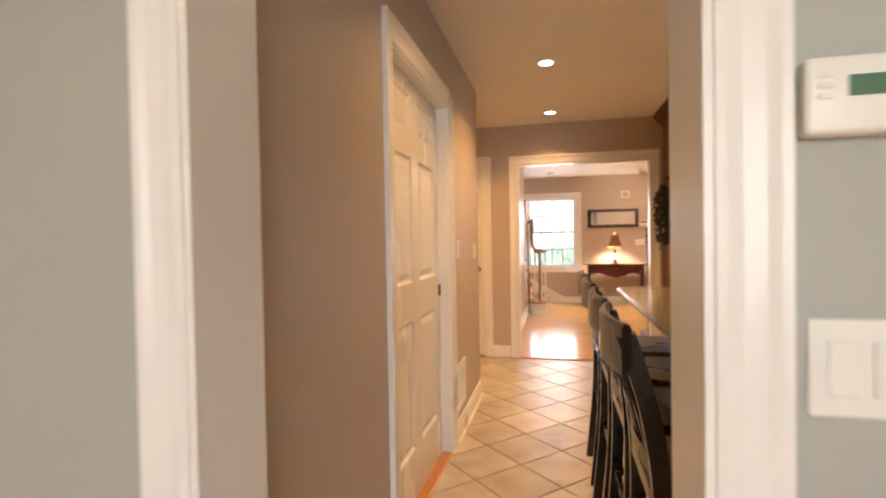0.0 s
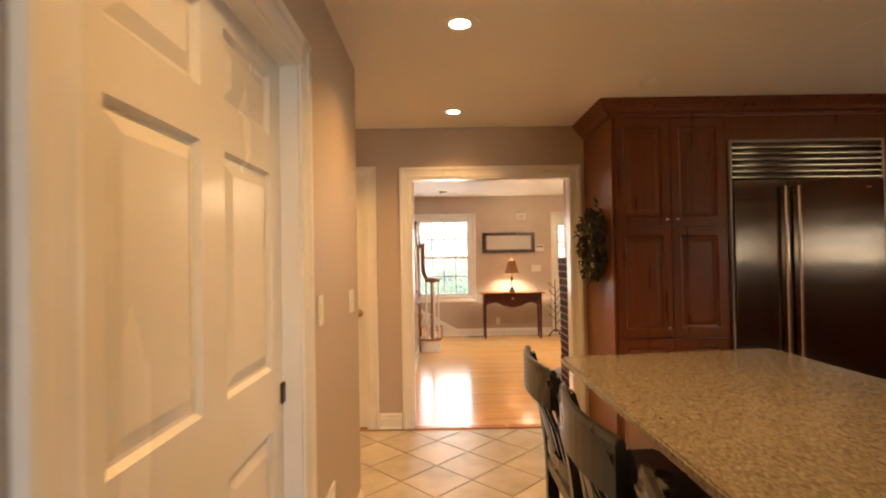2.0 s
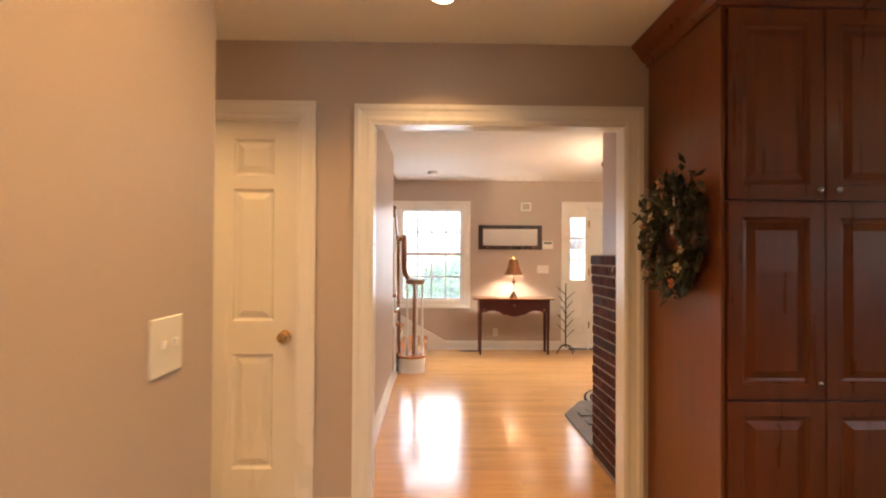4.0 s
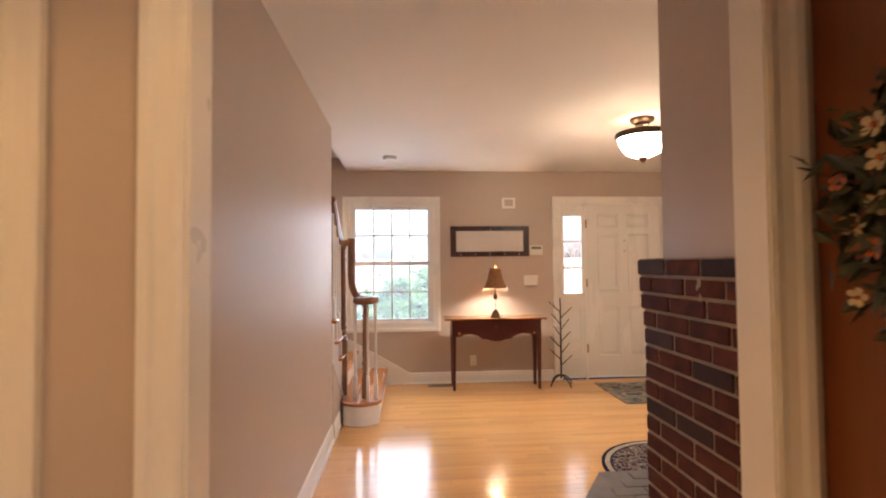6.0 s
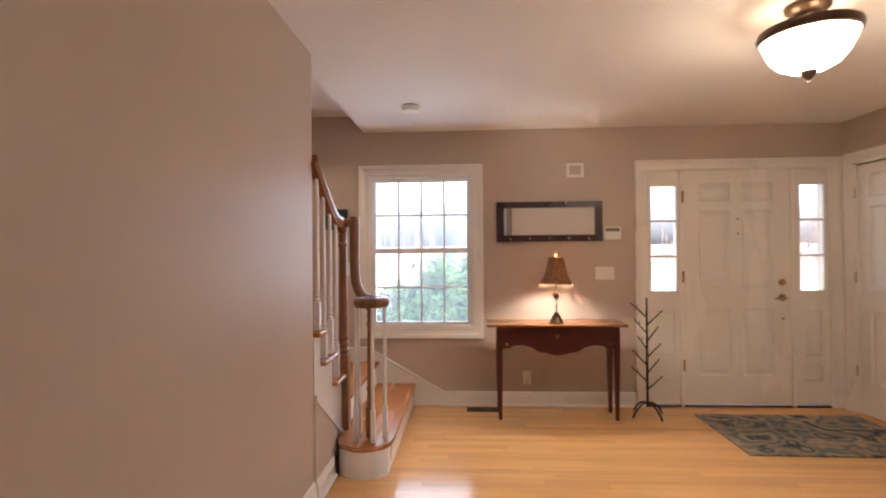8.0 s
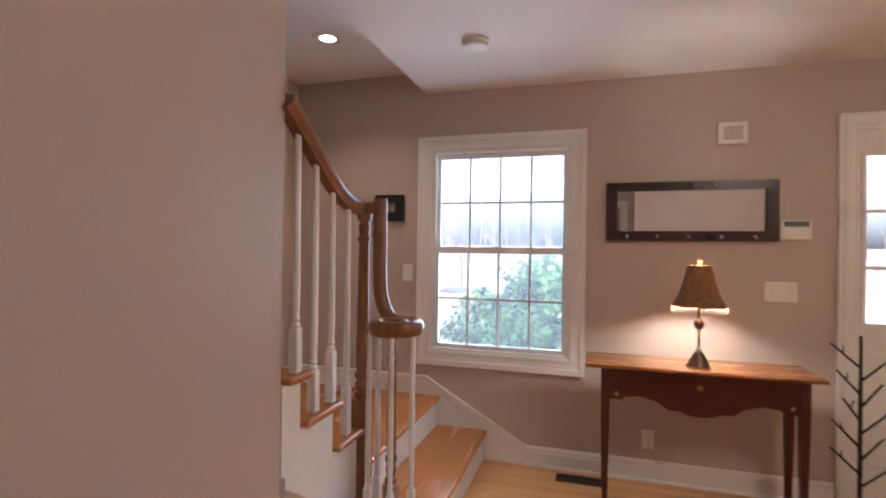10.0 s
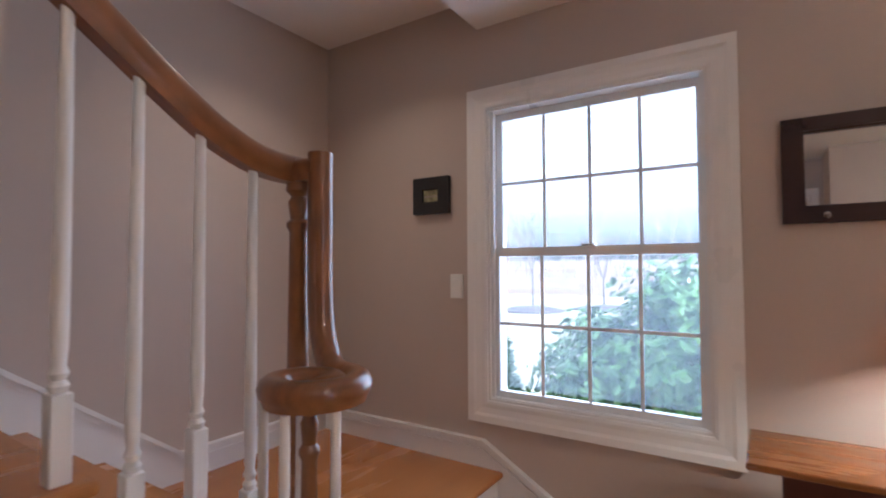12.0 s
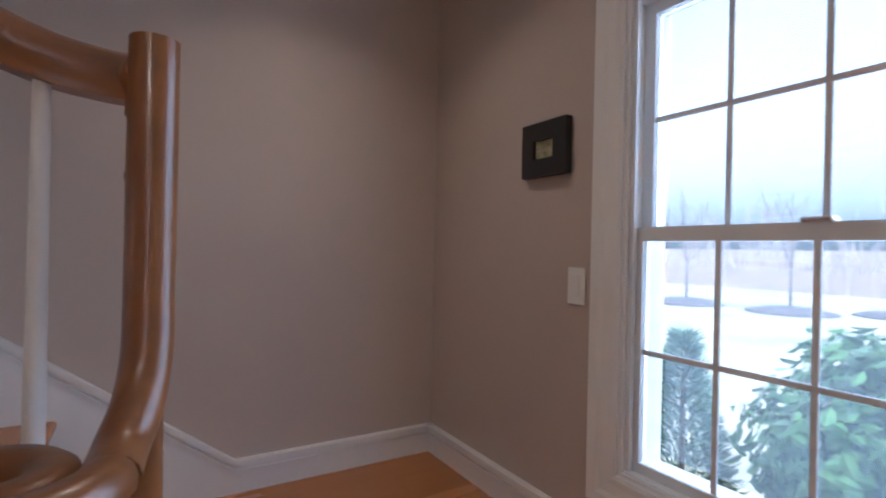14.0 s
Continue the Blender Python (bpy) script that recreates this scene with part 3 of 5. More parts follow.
# ---- back room: thermostat and switch beside the first opening ----
t = thing("thermostat", (0.902, 0.21, 1.352), "white wall thermostat with a small green display", "thermostat")
part("body", B(0.834, 0.971, 0.180, 0.2095, 1.352, 1.441, bevel=0.008, seg=3), WHITEP, t, "", True)
part("display", B(0.876, 0.943, 0.1785, 0.181, 1.394, 1.417), LCD, t, "green display")
for k in range(3):
    part("button", B(0.846, 0.861, 0.178, 0.182, 1.392 + 0.012 * k, 1.399 + 0.012 * k, bevel=0.001), WHITEP, t)


def plate(x, y, z, axis, sign, gangs, kind, label, mat=None):
    """A wall plate, its back on the plane; axis: the plane's normal."""
    w, h = 0.072 + 0.046 * (gangs - 1), 0.116
    th = thing("light_switch" if kind != "outlet" else "wall_outlet", (x, y, z - h / 2), label, "switch" if kind != "outlet" else "outlet")

    def bx(u0, u1, d0, d1, z0, z1, bev=0.0):
        if axis == "y":
            return B(x + u0, x + u1, y + sign * d0, y + sign * d1, z + z0, z + z1, bevel=bev)
        return B(x + sign * d0, x + sign * d1, y + u0, y + u1, z + z0, z + z1, bevel=bev)
    part("plate", bx(-w / 2, w / 2, 0.0005, 0.006, -h / 2, h / 2, 0.002), WHITEP, th)
    for g in range(gangs):
        c = (g - (gangs - 1) / 2) * 0.046
        if kind == "rocker":
            part("rocker", bx(c - 0.0165, c + 0.0165, 0.006, 0.0095, -0.033, 0.033, 0.0015), WHITEP, th)
        elif kind == "toggle":
            part("toggle", bx(c - 0.005, c + 0.005, 0.006, 0.016, -0.004, 0.012, 0.0015), WHITEP, th)
        elif kind == "outlet":
            for dz in (-0.02, 0.02):
                part("socket", bx(c - 0.016, c + 0.016, 0.006, 0.0075, dz - 0.014, dz + 0.014, 0.003), WHITEP, th)
                # slots are raised slips coloured dark like shaded holes
                part("slot", bx(c - 0.007, c - 0.005, 0.0075, 0.0080, dz - 0.006, dz + 0.004), VENTDARK, th)
                part("slot", bx(c + 0.005, c + 0.007, 0.0075, 0.0080, dz - 0.006, dz + 0.004), VENTDARK, th)
    return th


plate(0.905, 0.21, 1.083, "y", -1, 2, "rocker", "white double rocker light switch on grey wall")
plate(-0.07, 2.665, 1.178, "x", 1, 1, "rocker", "white rocker light switch beside the pocket door")
plate(-0.07, 3.32, 1.155, "x", 1, 2, "toggle", "white double toggle switch near the wall corner")

# ---- hall: pocket door, closet door, return vent ----
door = tagged(new("door_pocket"), "white six-panel pocket door, closed, with a dark edge latch", "door", "", "structure")
OFF[door] = Vector((0, 0, 0))
pm = Matrix(((0, 1, 0, -0.145), (1, 0, 0, 1.405), (0, 0, 1, FZ + 0.012), (0, 0, 0, 1)))
panel_leaf(door, 1.0, 2.03, 0.035, [(1.778, 1.963), (1.056, 1.660), (0.24, 0.868)], [(0.135, 0.450), (0.570, 0.892)], DOORW, "slab", pm)
part("latch", B(-0.1275, -0.119, 2.368, 2.397, 0.912, 0.978, bevel=0.002), BRONZE, door, "dark bronze edge latch")
door = tagged(new("door_closet"), "white six-panel door, closed, with a brass knob", "door", "", "structure")
OFF[door] = Vector((0, 0, 0))
panel_leaf(door, 0.775, 2.05, 0.035, SIX, [(0.125, 0.335), (0.44, 0.65)], DOORW, "slab", pose(-0.996, 4.890, FZ + 0.010))
kb = turn_bm(lathe(bmesh.new(), [(0.032, 0), (0.032, 0.006), (0.013, 0.010), (0.011, 0.030), (0.022, 0.038), (0.029, 0.050), (0.027, 0.062), (0.014, 0.068)], 20), pose(-0.283, 4.873, 0.918, 90))
part("door_knob", kb, BRASS, door, "polished brass knob", True)
for hz in (0.25, 1.05, 1.80):
    hb = bmesh.new()
    tube(hb, (-0.998, 4.866, hz), (-0.998, 4.866, hz + 0.09), 0.006)
    part("hinge", hb, BRASS, door, "brass hinge")
v = thing("return_vent", (-0.07, 2.70, 0.14), "white louvred return-air grille low on the wall", "vent")
vb = slab_with_holes(bmesh.new(), "x", -0.0695, -0.062, 2.55, 2.86, 0.145, 0.445, [(2.575, 2.835, 0.17, 0.42)])
part("grille_frame", vb, TRIM, v)
part("backing", B(-0.0698, -0.0685, 2.575, 2.835, 0.17, 0.42), VENTDARK, v)
for k in range(10):
    part("slat", turn_bm(B(-0.005, 0.005, 2.577, 2.833, -0.0012, 0.0012), pose(-0.0640, 0, 0.184 + 0.0247 * k, 0, 35)), TRIM, v)

# ---- kitchen cabinets ----
CF = 4.22


def cabinet_door(parent, x0, x1, z0, z1, knob=None, y=CF):
    w, h = x1 - x0, z1 - z0
    holder = part("door", slab_with_holes(bmesh.new(), "y", y - 0.022, y - 0.002, x0, x1, z0, z1, [(x0 + 0.058, x1 - 0.058, z0 + 0.058, z1 - 0.058)]), CHERRY, parent)
    bm = bmesh.new()
    loops = []
    for d, yy in ((0.058, y - 0.021), (0.066, y - 0.010), (0.078, y - 0.008), (0.108, y - 0.019)):
        loops.append([bm.verts.new(p) for p in ((x0 + d, yy, z0 + d), (x1 - d, yy, z0 + d), (x1 - d, yy, z1 - d), (x0 + d, yy, z1 - d))])
    for a, b in zip(loops, loops[1:]):
        for i in range(4):
            bm.faces.new((a[i], a[(i + 1) % 4], b[(i + 1) % 4], b[i]))
    bm.faces.new(loops[-1])
    part("panel", bm, CHERRY, holder)
    if knob:
        part("knob", turn_bm(lathe(bmesh.new(), [(0.006, 0), (0.005, 0.012), (0.013, 0.018), (0.014, 0.025), (0.008, 0.029)], 14), pose(knob[0], y - 0.022, knob[1], 90)), CHROME, holder, "bright metal knob", True)


def crown(parent, x0, x1, yf, left=False, yb=4.852):
    prof = [(0.0, 2.325), (0.014, 2.325), (0.017, 2.343), (0.042, 2.358), (0.056, 2.384), (0.082, 2.414), (0.092, 2.424), (0.092, 2.439), (0.0, 2.439)]
    bm = bmesh.new()
    if not left:
        prism(bm, [(yf - o, z) for o, z in prof], x0, x1, "x")
    else:
        rings = []
        for px, py, sx, sy in ((x0, yb, -1, 0), (x0, yf, -1, -1), (x1, yf, 0, -1)):
            rings.append([bm.verts.new((px + sx * o, py + sy * o, z)) for o, z in prof])
        for a, b in zip(rings, rings[1:]):
            for i in range(len(prof)):
                bm.faces.new((a[i], a[(i + 1) % len(prof)], b[(i + 1) % len(prof)], b[i]))
        bm.faces.new(rings[0])
        bm.faces.new(rings[-1][::-1])
    part("crown_moulding", bm, CHERRY, parent)


pan = thing("pantry_cabinet", (2.0, 4.5, FZ), "tall cherry pantry cabinet with raised-panel doors and crown moulding", "cabinet")
part("body", B(1.612, 2.395, CF, 4.853, FZ, 2.40), CHERRY, pan)
part("side_panel", B(1.597, 1.611, CF - 0.012, 4.853, FZ, 2.43), PANELW, pan, "plain orange-brown wooden side panel")
for i, (a, b) in enumerate(((1.622, 2.003), (2.009, 2.390))):
    kx = b - 0.035 if i == 0 else a + 0.035
    cabinet_door(pan, a, b, 1.565, 2.315, (kx, 1.60))
    cabinet_door(pan, a, b, 0.79, 1.553, (kx, 0.85) if i == 0 else None)
    cabinet_door(pan, a, b, 0.11, 0.778, None)
crown(pan, 1.597, 2.397, CF - 0.004, True)

fr = thing("refrigerator", (2.99, 4.5, FZ), "wide stainless-steel built-in refrigerator with louvred top grille", "refrigerator")
FX0, FX1, FM = 2.415, 3.50, 2.812
part("body", B(FX0, FX1, CF + 0.004, 4.853, FZ, 2.15), STEEL, fr)
part("trim_frame", slab_with_holes(bmesh.new(), "y", CF - 0.030, CF + 0.003, FX0, FX1, 0.02, 2.15, [(FX0 + 0.016, FX1 - 0.016, 0.10, 2.134)]), SATIN, fr)
part("door", B(FX0 + 0.02, FM - 0.003, CF - 0.045, CF + 0.002, 0.11, 1.868, bevel=0.004, seg=2), STEEL, fr, "narrow freezer door")
part("door", B(FM + 0.003, FX1 - 0.02, CF - 0.045, CF + 0.002, 0.11, 1.868, bevel=0.004, seg=2), STEEL, fr, "wide refrigerator door")
for hx in (FM - 0.045, FM + 0.045):
    bm = bmesh.new()
    tube(bm, (hx, CF - 0.085, 0.45), (hx, CF - 0.085, 1.82), 0.014, n=12)
    for hz in (0.52, 1.75):
        tube(bm, (hx, CF - 0.085, hz), (hx, CF - 0.044, hz), 0.009)
    part("handle", bm, CHROME, fr, "long tubular steel handle", True)
part("grille_back", B(FX0 + 0.018, FX1 - 0.018, CF - 0.004, CF + 0.002, 1.875, 2.134), VENTDARK, fr)
for k in range(6):
    zc, yf = 1.898 + 0.0425 * k, CF - 0.030
    slat = [(yf + 0.0022 * (h / 18) ** 2, zc + h / 1000) for h in range(-18, 19, 3)]
    slat += [(CF - 0.005, zc + 0.0185), (CF - 0.005, zc - 0.0185)]
    part("louvre", prism(bmesh.new(), slat, FX0 + 0.018, FX1 - 0.018, "x"), LOUVRE, fr, "", True)
part("badge", B(FX1 - 0.15, FX1 - 0.11, CF - 0.047, CF - 0.044, 1.80, 1.815), CHROME, fr)
fc = thing("fridge_surround", (2.97, 4.5, 2.16), "cherry cabinet fascia above the refrigerator", "cabinet")
part("fascia", B(2.397, 3.535, CF, 4.853, 2.155, 2.40), CHERRY, fc)
part("filler_strip", B(2.3978, 2.4142, CF - 0.006, 4.85, FZ, 2.154), CHERRY, fc)
part("side_strip", B(3.502, 3.535, CF - 0.012, 4.853, FZ, 2.154), CHERRY, fc)
crown(fc, 2.398, 3.536, CF - 0.004)

ov = thing("oven_cabinet", (3.95, 4.5, FZ), "tall cherry oven cabinet with raised-panel doors", "cabinet")
part("body", slab_with_holes(bmesh.new(), "y", CF, 4.853, 3.537, 4.38, FZ, 2.40, [(3.575, 4.345, 0.42, 1.66)]), CHERRY, ov)
cabinet_door(ov, 3.548, 3.956, 1.70, 2.315, (3.92, 1.73))
cabinet_door(ov, 3.962, 4.37, 1.70, 2.315, (4.0, 1.73))
cabinet_door(ov, 3.548, 4.37, 0.10, 0.40, None)
crown(ov, 3.537, 4.383, CF - 0.004)
wo = thing("double_wall_oven", (3.96, 4.5, 0.425), "black-glass stainless double wall oven", "oven")
part("body", B(3.58, 4.34, CF - 0.01, 4.8, 0.425, 1.655), STEEL, wo)
part("control_panel", B(3.58, 4.34, CF - 0.035, CF - 0.011, 1.555, 1.655, bevel=0.003), BLACKG, wo)
part("display", B(3.63, 3.70, CF - 0.0365, CF - 0.035, 1.60, 1.625), glow("oven_clock", (0.25, 0.55, 0.7), 0.6), wo, "small blue clock display")
for z0 in (0.43, 0.99):
    d = part("oven_door", B(3.58, 4.34, CF - 0.045, CF - 0.011, z0, z0 + 0.55, bevel=0.004), STEEL, wo)
    part("window", B(3.66, 4.26, CF - 0.047, CF - 0.0445, z0 + 0.08, z0 + 0.42), BLACKG, d, "black oven window")
    bm = bmesh.new()
    tube(bm, (3.62, CF - 0.085, z0 + 0.49), (4.30, CF - 0.085, z0 + 0.49), 0.012, n=12)
    for hx in (3.66, 4.26):
        tube(bm, (hx, CF - 0.085, z0 + 0.49), (hx, CF - 0.044, z0 + 0.49), 0.008)
    part("handle", bm, CHROME, d, "steel bar handle", True)

# ---- island ----
isl = thing("kitchen_island", (1.55, 1.85, FZ), "cherry kitchen island base with panelled sides", "kitchen island")
IX0, IX1, IY0, IY1 = 1.22, 1.96, 0.68, 3.03
part("body", B(IX0, IX1, IY0, IY1, 0.10, 0.868), CHERRY, isl)
part("plinth", B(IX0 + 0.05, IX1 - 0.05, IY0 + 0.05, IY1 - 0.05, FZ, 0.10), BLACKP, isl)
for k in range(4):
    y0 = IY0 + 0.03 + k * 0.58
    part("panel", B(IX0 - 0.012, IX0 - 0.0005, y0, y0 + 0.55, 0.16, 0.82, bevel=0.008, seg=2), CHERRY, isl)
part("end_panel", B(IX0 + 0.05, IX1 - 0.05, IY1 + 0.0005, IY1 + 0.012, 0.16, 0.82, bevel=0.008, seg=2), CHERRY, isl)
top = prism(bmesh.new(), [(0.942, 0.62), (2.0, 0.62), (2.0, 3.15), (1.965, 3.175), (0.985, 3.075), (0.942, 3.045)], 0.870, 0.902)
bmesh.ops.bevel(top, geom=list(top.edges), offset=0.006, segments=2, affect="EDGES")
solid("granite_countertop", top, GRANITE, "polished speckled beige-brown granite island top", "countertop")


def stool(base):
    s = thing("counter_stool", base, "black lacquered slat-back counter stool at the island", "stool", "stools along the island")
    bx, by = base[0], base[1]
    # seat toward +x; the back stands at -x and leans out
    part("seat", prism(bmesh.new(), [(bx - 0.19, by - 0.19), (bx + 0.20, by - 0.215), (bx + 0.215, by - 0.19), (bx + 0.215, by + 0.19), (bx + 0.20, by + 0.215), (bx - 0.19, by + 0.19)], 0.635, 0.672), BLACKW, s)
    part("apron", slab_with_holes(bmesh.new(), "z", 0.585, 0.634, bx - 0.165, bx + 0.185, by - 0.18, by + 0.18, [(bx - 0.145, bx + 0.165, by - 0.16, by + 0.16)]), BLACKW, s)
    for sy in (-1, 1):
        yb = by + sy * 0.178
        pts = spline([(bx - 0.215, yb, FZ), (bx - 0.178, yb, 0.35), (bx - 0.172, yb, 0.65), (bx - 0.195, yb, 0.85), (bx - 0.245, yb, 1.03)], 4)
        part("back_leg", sweep(bmesh.new(), pts, [(-0.017, -0.020), (0.017, -0.020), (0.017, 0.020), (-0.017, 0.020)], (0, 1, 0)), BLACKW, s)
        yf = by + sy * 0.185
        part("front_leg", sweep(bmesh.new(), [(bx + 0.19, yf, FZ), (bx + 0.185, yf, 0.634)], [(-0.015, -0.015), (0.015, -0.015), (0.019, 0.019), (-0.019, 0.019)], (0, 1, 0)), BLACKW, s)
        part("stretcher", B(bx - 0.175, bx + 0.18, yb - 0.010, yb + 0.010, 0.27, 0.30, bevel=0.004), BLACKW, s)
    part("foot_rest", B(bx + 0.17, bx + 0.195, by - 0.18, by + 0.18, 0.20, 0.235, bevel=0.005), BLACKW, s)
    part("stretcher", B(bx - 0.185, bx - 0.168, by - 0.17, by + 0.17, 0.33, 0.36, bevel=0.004), BLACKW, s)
    arc = [(bx - 0.245 - 0.028 * (1 - (k / 5) ** 2), by + k * 0.0396, 1.0) for k in range(-5, 6)]
    part("top_rail", sweep(bmesh.new(), arc, [(-0.011, -0.055), (0.011, -0.055), (0.011, 0.045), (0.005, 0.055), (-0.005, 0.055), (-0.011, 0.045)], (1, 0, 0)), BLACKW, s)
    part("lower_rail", sweep(bmesh.new(), [(bx - 0.180 - 0.015 * (1 - (k / 3) ** 2), by + k * 0.058, 0.735) for k in range(-3, 4)], [(-0.010, -0.02), (0.010, -0.02), (0.010, 0.02), (-0.010, 0.02)], (1, 0, 0)), BLACKW, s)
    for k in range(5):
        u = (k - 2) / 2
        y = by + u * 0.118
        bow = 0.026 * (1 - (u * 0.6) ** 2)
        part("slat", sweep(bmesh.new(), [(bx - 0.182 - 0.4 * bow, y, 0.745), (bx - 0.205 - 0.7 * bow, y, 0.86), (bx - 0.243 - bow, y, 0.965)], [(-0.016, -0.005), (0.016, -0.005), (0.016, 0.005), (-0.016, 0.005)], (0, 1, 0)), BLACKW, s)
    return s


first = stool((0.945, 2.34, FZ))
for y in (1.83, 1.33, 0.85):
    copy_thing(first, pose(0.945, y, FZ))

# ---- ceiling fittings ----


def downlight(x, y, z, label="round recessed ceiling downlight with white trim, lit", lens=None):
    th = thing("ceiling_downlight", (x, y, z), label, "ceiling light", "recessed downlights")
    part("trim_ring", lathe(bmesh.new(), [(0.049, -0.001), (0.051, -0.006), (0.086, -0.004), (0.088, -0.001)], 28, (x, y, z)), WHITEP, th, "", True)
    part("lens", lathe(bmesh.new(), [(0.0475, -0.0065), (0.040, -0.0085)], 24, (x, y, z)), lens or LAMPON, th, "glowing lens")


for dx, dy, share in DOWN:
    downlight(dx, dy, KC)
downlight(-0.43, 8.8, SC)


def puck(x, y, z, r, h, label):
    th = thing("smoke_detector", (x, y, z), label, "smoke detector")
    part("base", lathe(bmesh.new(), [(r, -0.001), (r, -h * 0.45), (r * 0.97, -h * 0.5)], 28, (x, y, z)), WHITEP, th, "", True)
    part("cover", lathe(bmesh.new(), [(r * 0.92, -h * 0.5), (r * 0.9, -h * 0.85), (r * 0.75, -h), (0.01, -h)], 28, (x, y, z)), WHITEP, th, "", True)


puck(1.72, 3.825, KC, 0.065, 0.035, "round white smoke detector on the kitchen ceiling")
puck(0.466, 8.723, FC, 0.07, 0.04, "round white smoke detector on the foyer ceiling")
th = thing("ceiling_speaker", (2.50, 3.095, KC), "round white flush ceiling speaker", "speaker")
part("grille", lathe(bmesh.new(), [(0.095, -0.001), (0.095, -0.004), (0.080, -0.006), (0.01, -0.006)], 28, (2.50, 3.095, KC)), CEILING, th)

# ---- wreath on the pantry's side ----
rnd = random.Random(7)
WC = Vector((1.552, 4.475, 1.440))
wr = thing("wreath", (1.597, 4.475, 1.19), "round wreath of dark leaves with cream and rust silk flowers", "wreath")
ring = [(1.566, WC.y + 0.165 * math.cos(a), WC.z + 0.175 * math.sin(a)) for a in [2 * math.pi * k / 28 for k in range(29)]]
part("ring", sweep(bmesh.new(), ring, circle(0.022, 8), (1, 0, 0), cap=False), BARK, wr, "twig ring")
bm = bmesh.new()
for k in range(760):
    a = rnd.uniform(0, 2 * math.pi)
    rr = rnd.gauss(0.17, 0.045)
    c = Vector((1.545 + rnd.uniform(-0.05, 0.035), WC.y + rr * math.cos(a), WC.z + rr * 1.04 * math.sin(a)))
    d = Vector((rnd.uniform(-0.7, 0.1), math.cos(a + rnd.uniform(-1.6, 1.6)), math.sin(a + rnd.uniform(-1.6, 1.6)))).normalized()
    s = d.cross(Vector((rnd.uniform(-1, 1), rnd.uniform(-1, 1), rnd.uniform(-1, 1)))).normalized()
    ln, wd = rnd.uniform(0.032, 0.075), rnd.uniform(0.009, 0.018)
    up = d.cross(s) * 0.006
    v0, v1, v2, v3 = (bm.verts.new(q) for q in (c, c + d * ln * 0.5 + s * wd + up, c + d * ln, c + d * ln * 0.5 - s * wd + up))
    bm.faces.new((v0, v1, v2))
    bm.faces.new((v0, v2, v3))
for k in range(26):
    a = rnd.uniform(0, 2 * math.pi)
    c = Vector((1.54, WC.y + 0.21 * math.cos(a), WC.z + 0.215 * math.sin(a)))
    d = Vector((rnd.uniform(-0.3, 0.05), math.cos(a) + rnd.uniform(-0.6, 0.6), math.sin(a) + rnd.uniform(-0.6, 0.6))).normalized()
    tip = c + d * rnd.uniform(0.05, 0.085)
    tube(bm, c, tip, 0.0018, 0.001, 4)
    ball(bm, tip, 0.007, 1, (1, 1, 1))
foliage = part("foliage", bm, LEAF, wr, "dense dark green leaves")
tagged(foliage, "", "", "", "stuff")


def flower(c, r, mat, label):
    bm = bmesh.new()
    n = Vector((-1, rnd.uniform(-0.5, 0.3), rnd.uniform(-0.3, 0.3))).normalized()
    q = n.to_track_quat("Z", "Y").to_matrix().to_4x4()
    for k in range(5):
        a = k * math.pi / 2.5 + rnd.uniform(-0.15, 0.15)
        pts = [(0.1 * r, 0, 0), (0.45 * r, 0.30 * r, 0.10 * r), (0.82 * r, 0.34 * r, 0.22 * r), (r, 0.05 * r, rnd.uniform(0.1, 0.4) * r), (0.82 * r, -0.30 * r, 0.18 * r), (0.45 * r, -0.30 * r, 0.10 * r)]
        vs = [bm.verts.new(Matrix.Rotation(a, 3, "Z") @ Vector(p)) for p in pts]
        bm.faces.new(vs)
    turn_bm(bm, Matrix.Translation(c) @ q)
    bloom = part("flower", bm, mat, wr, label)
    part("flower_heart", turn_bm(ball(bmesh.new(), (0, 0, 0.12 * r), 0.24 * r, 1), Matrix.Translation(c) @ q), PETALO if mat is PETALW else BARK, bloom)


for k in range(21):
    a = 2 * math.pi * k / 21 + rnd.uniform(-0.1, 0.1)
    rr = rnd.uniform(0.10, 0.245)
    pale_one = k % 5 not in (1, 4)
    flower(Vector((1.492 + rnd.uniform(-0.01, 0.012), WC.y + rr * math.cos(a), WC.z + rr * 1.04 * math.sin(a))), rnd.uniform(0.017, 0.030), PETALW if pale_one else PETALO, "cream flower" if pale_one else "rust-orange flower")

# ---- front window ----
win = tagged(new("window_front"), "white double-hung window with thin grilles, closed", "window", "", "structure")
OFF[win] = Vector((0, 0, 0))
casing("casing_window", Y, 9.48, -1, 0.0, 0.920, 2.020, 0.098, 0.665, "white moulded window casing")
jamb("lining_window", Y, 9.478, 9.655, -0.005, 0.925, 2.025, 0.016, 0.66)
part("window_sill", B(0.011, 0.909, 9.484, 9.575, 0.676, 0.6815, bevel=0.002), VINYL, win)


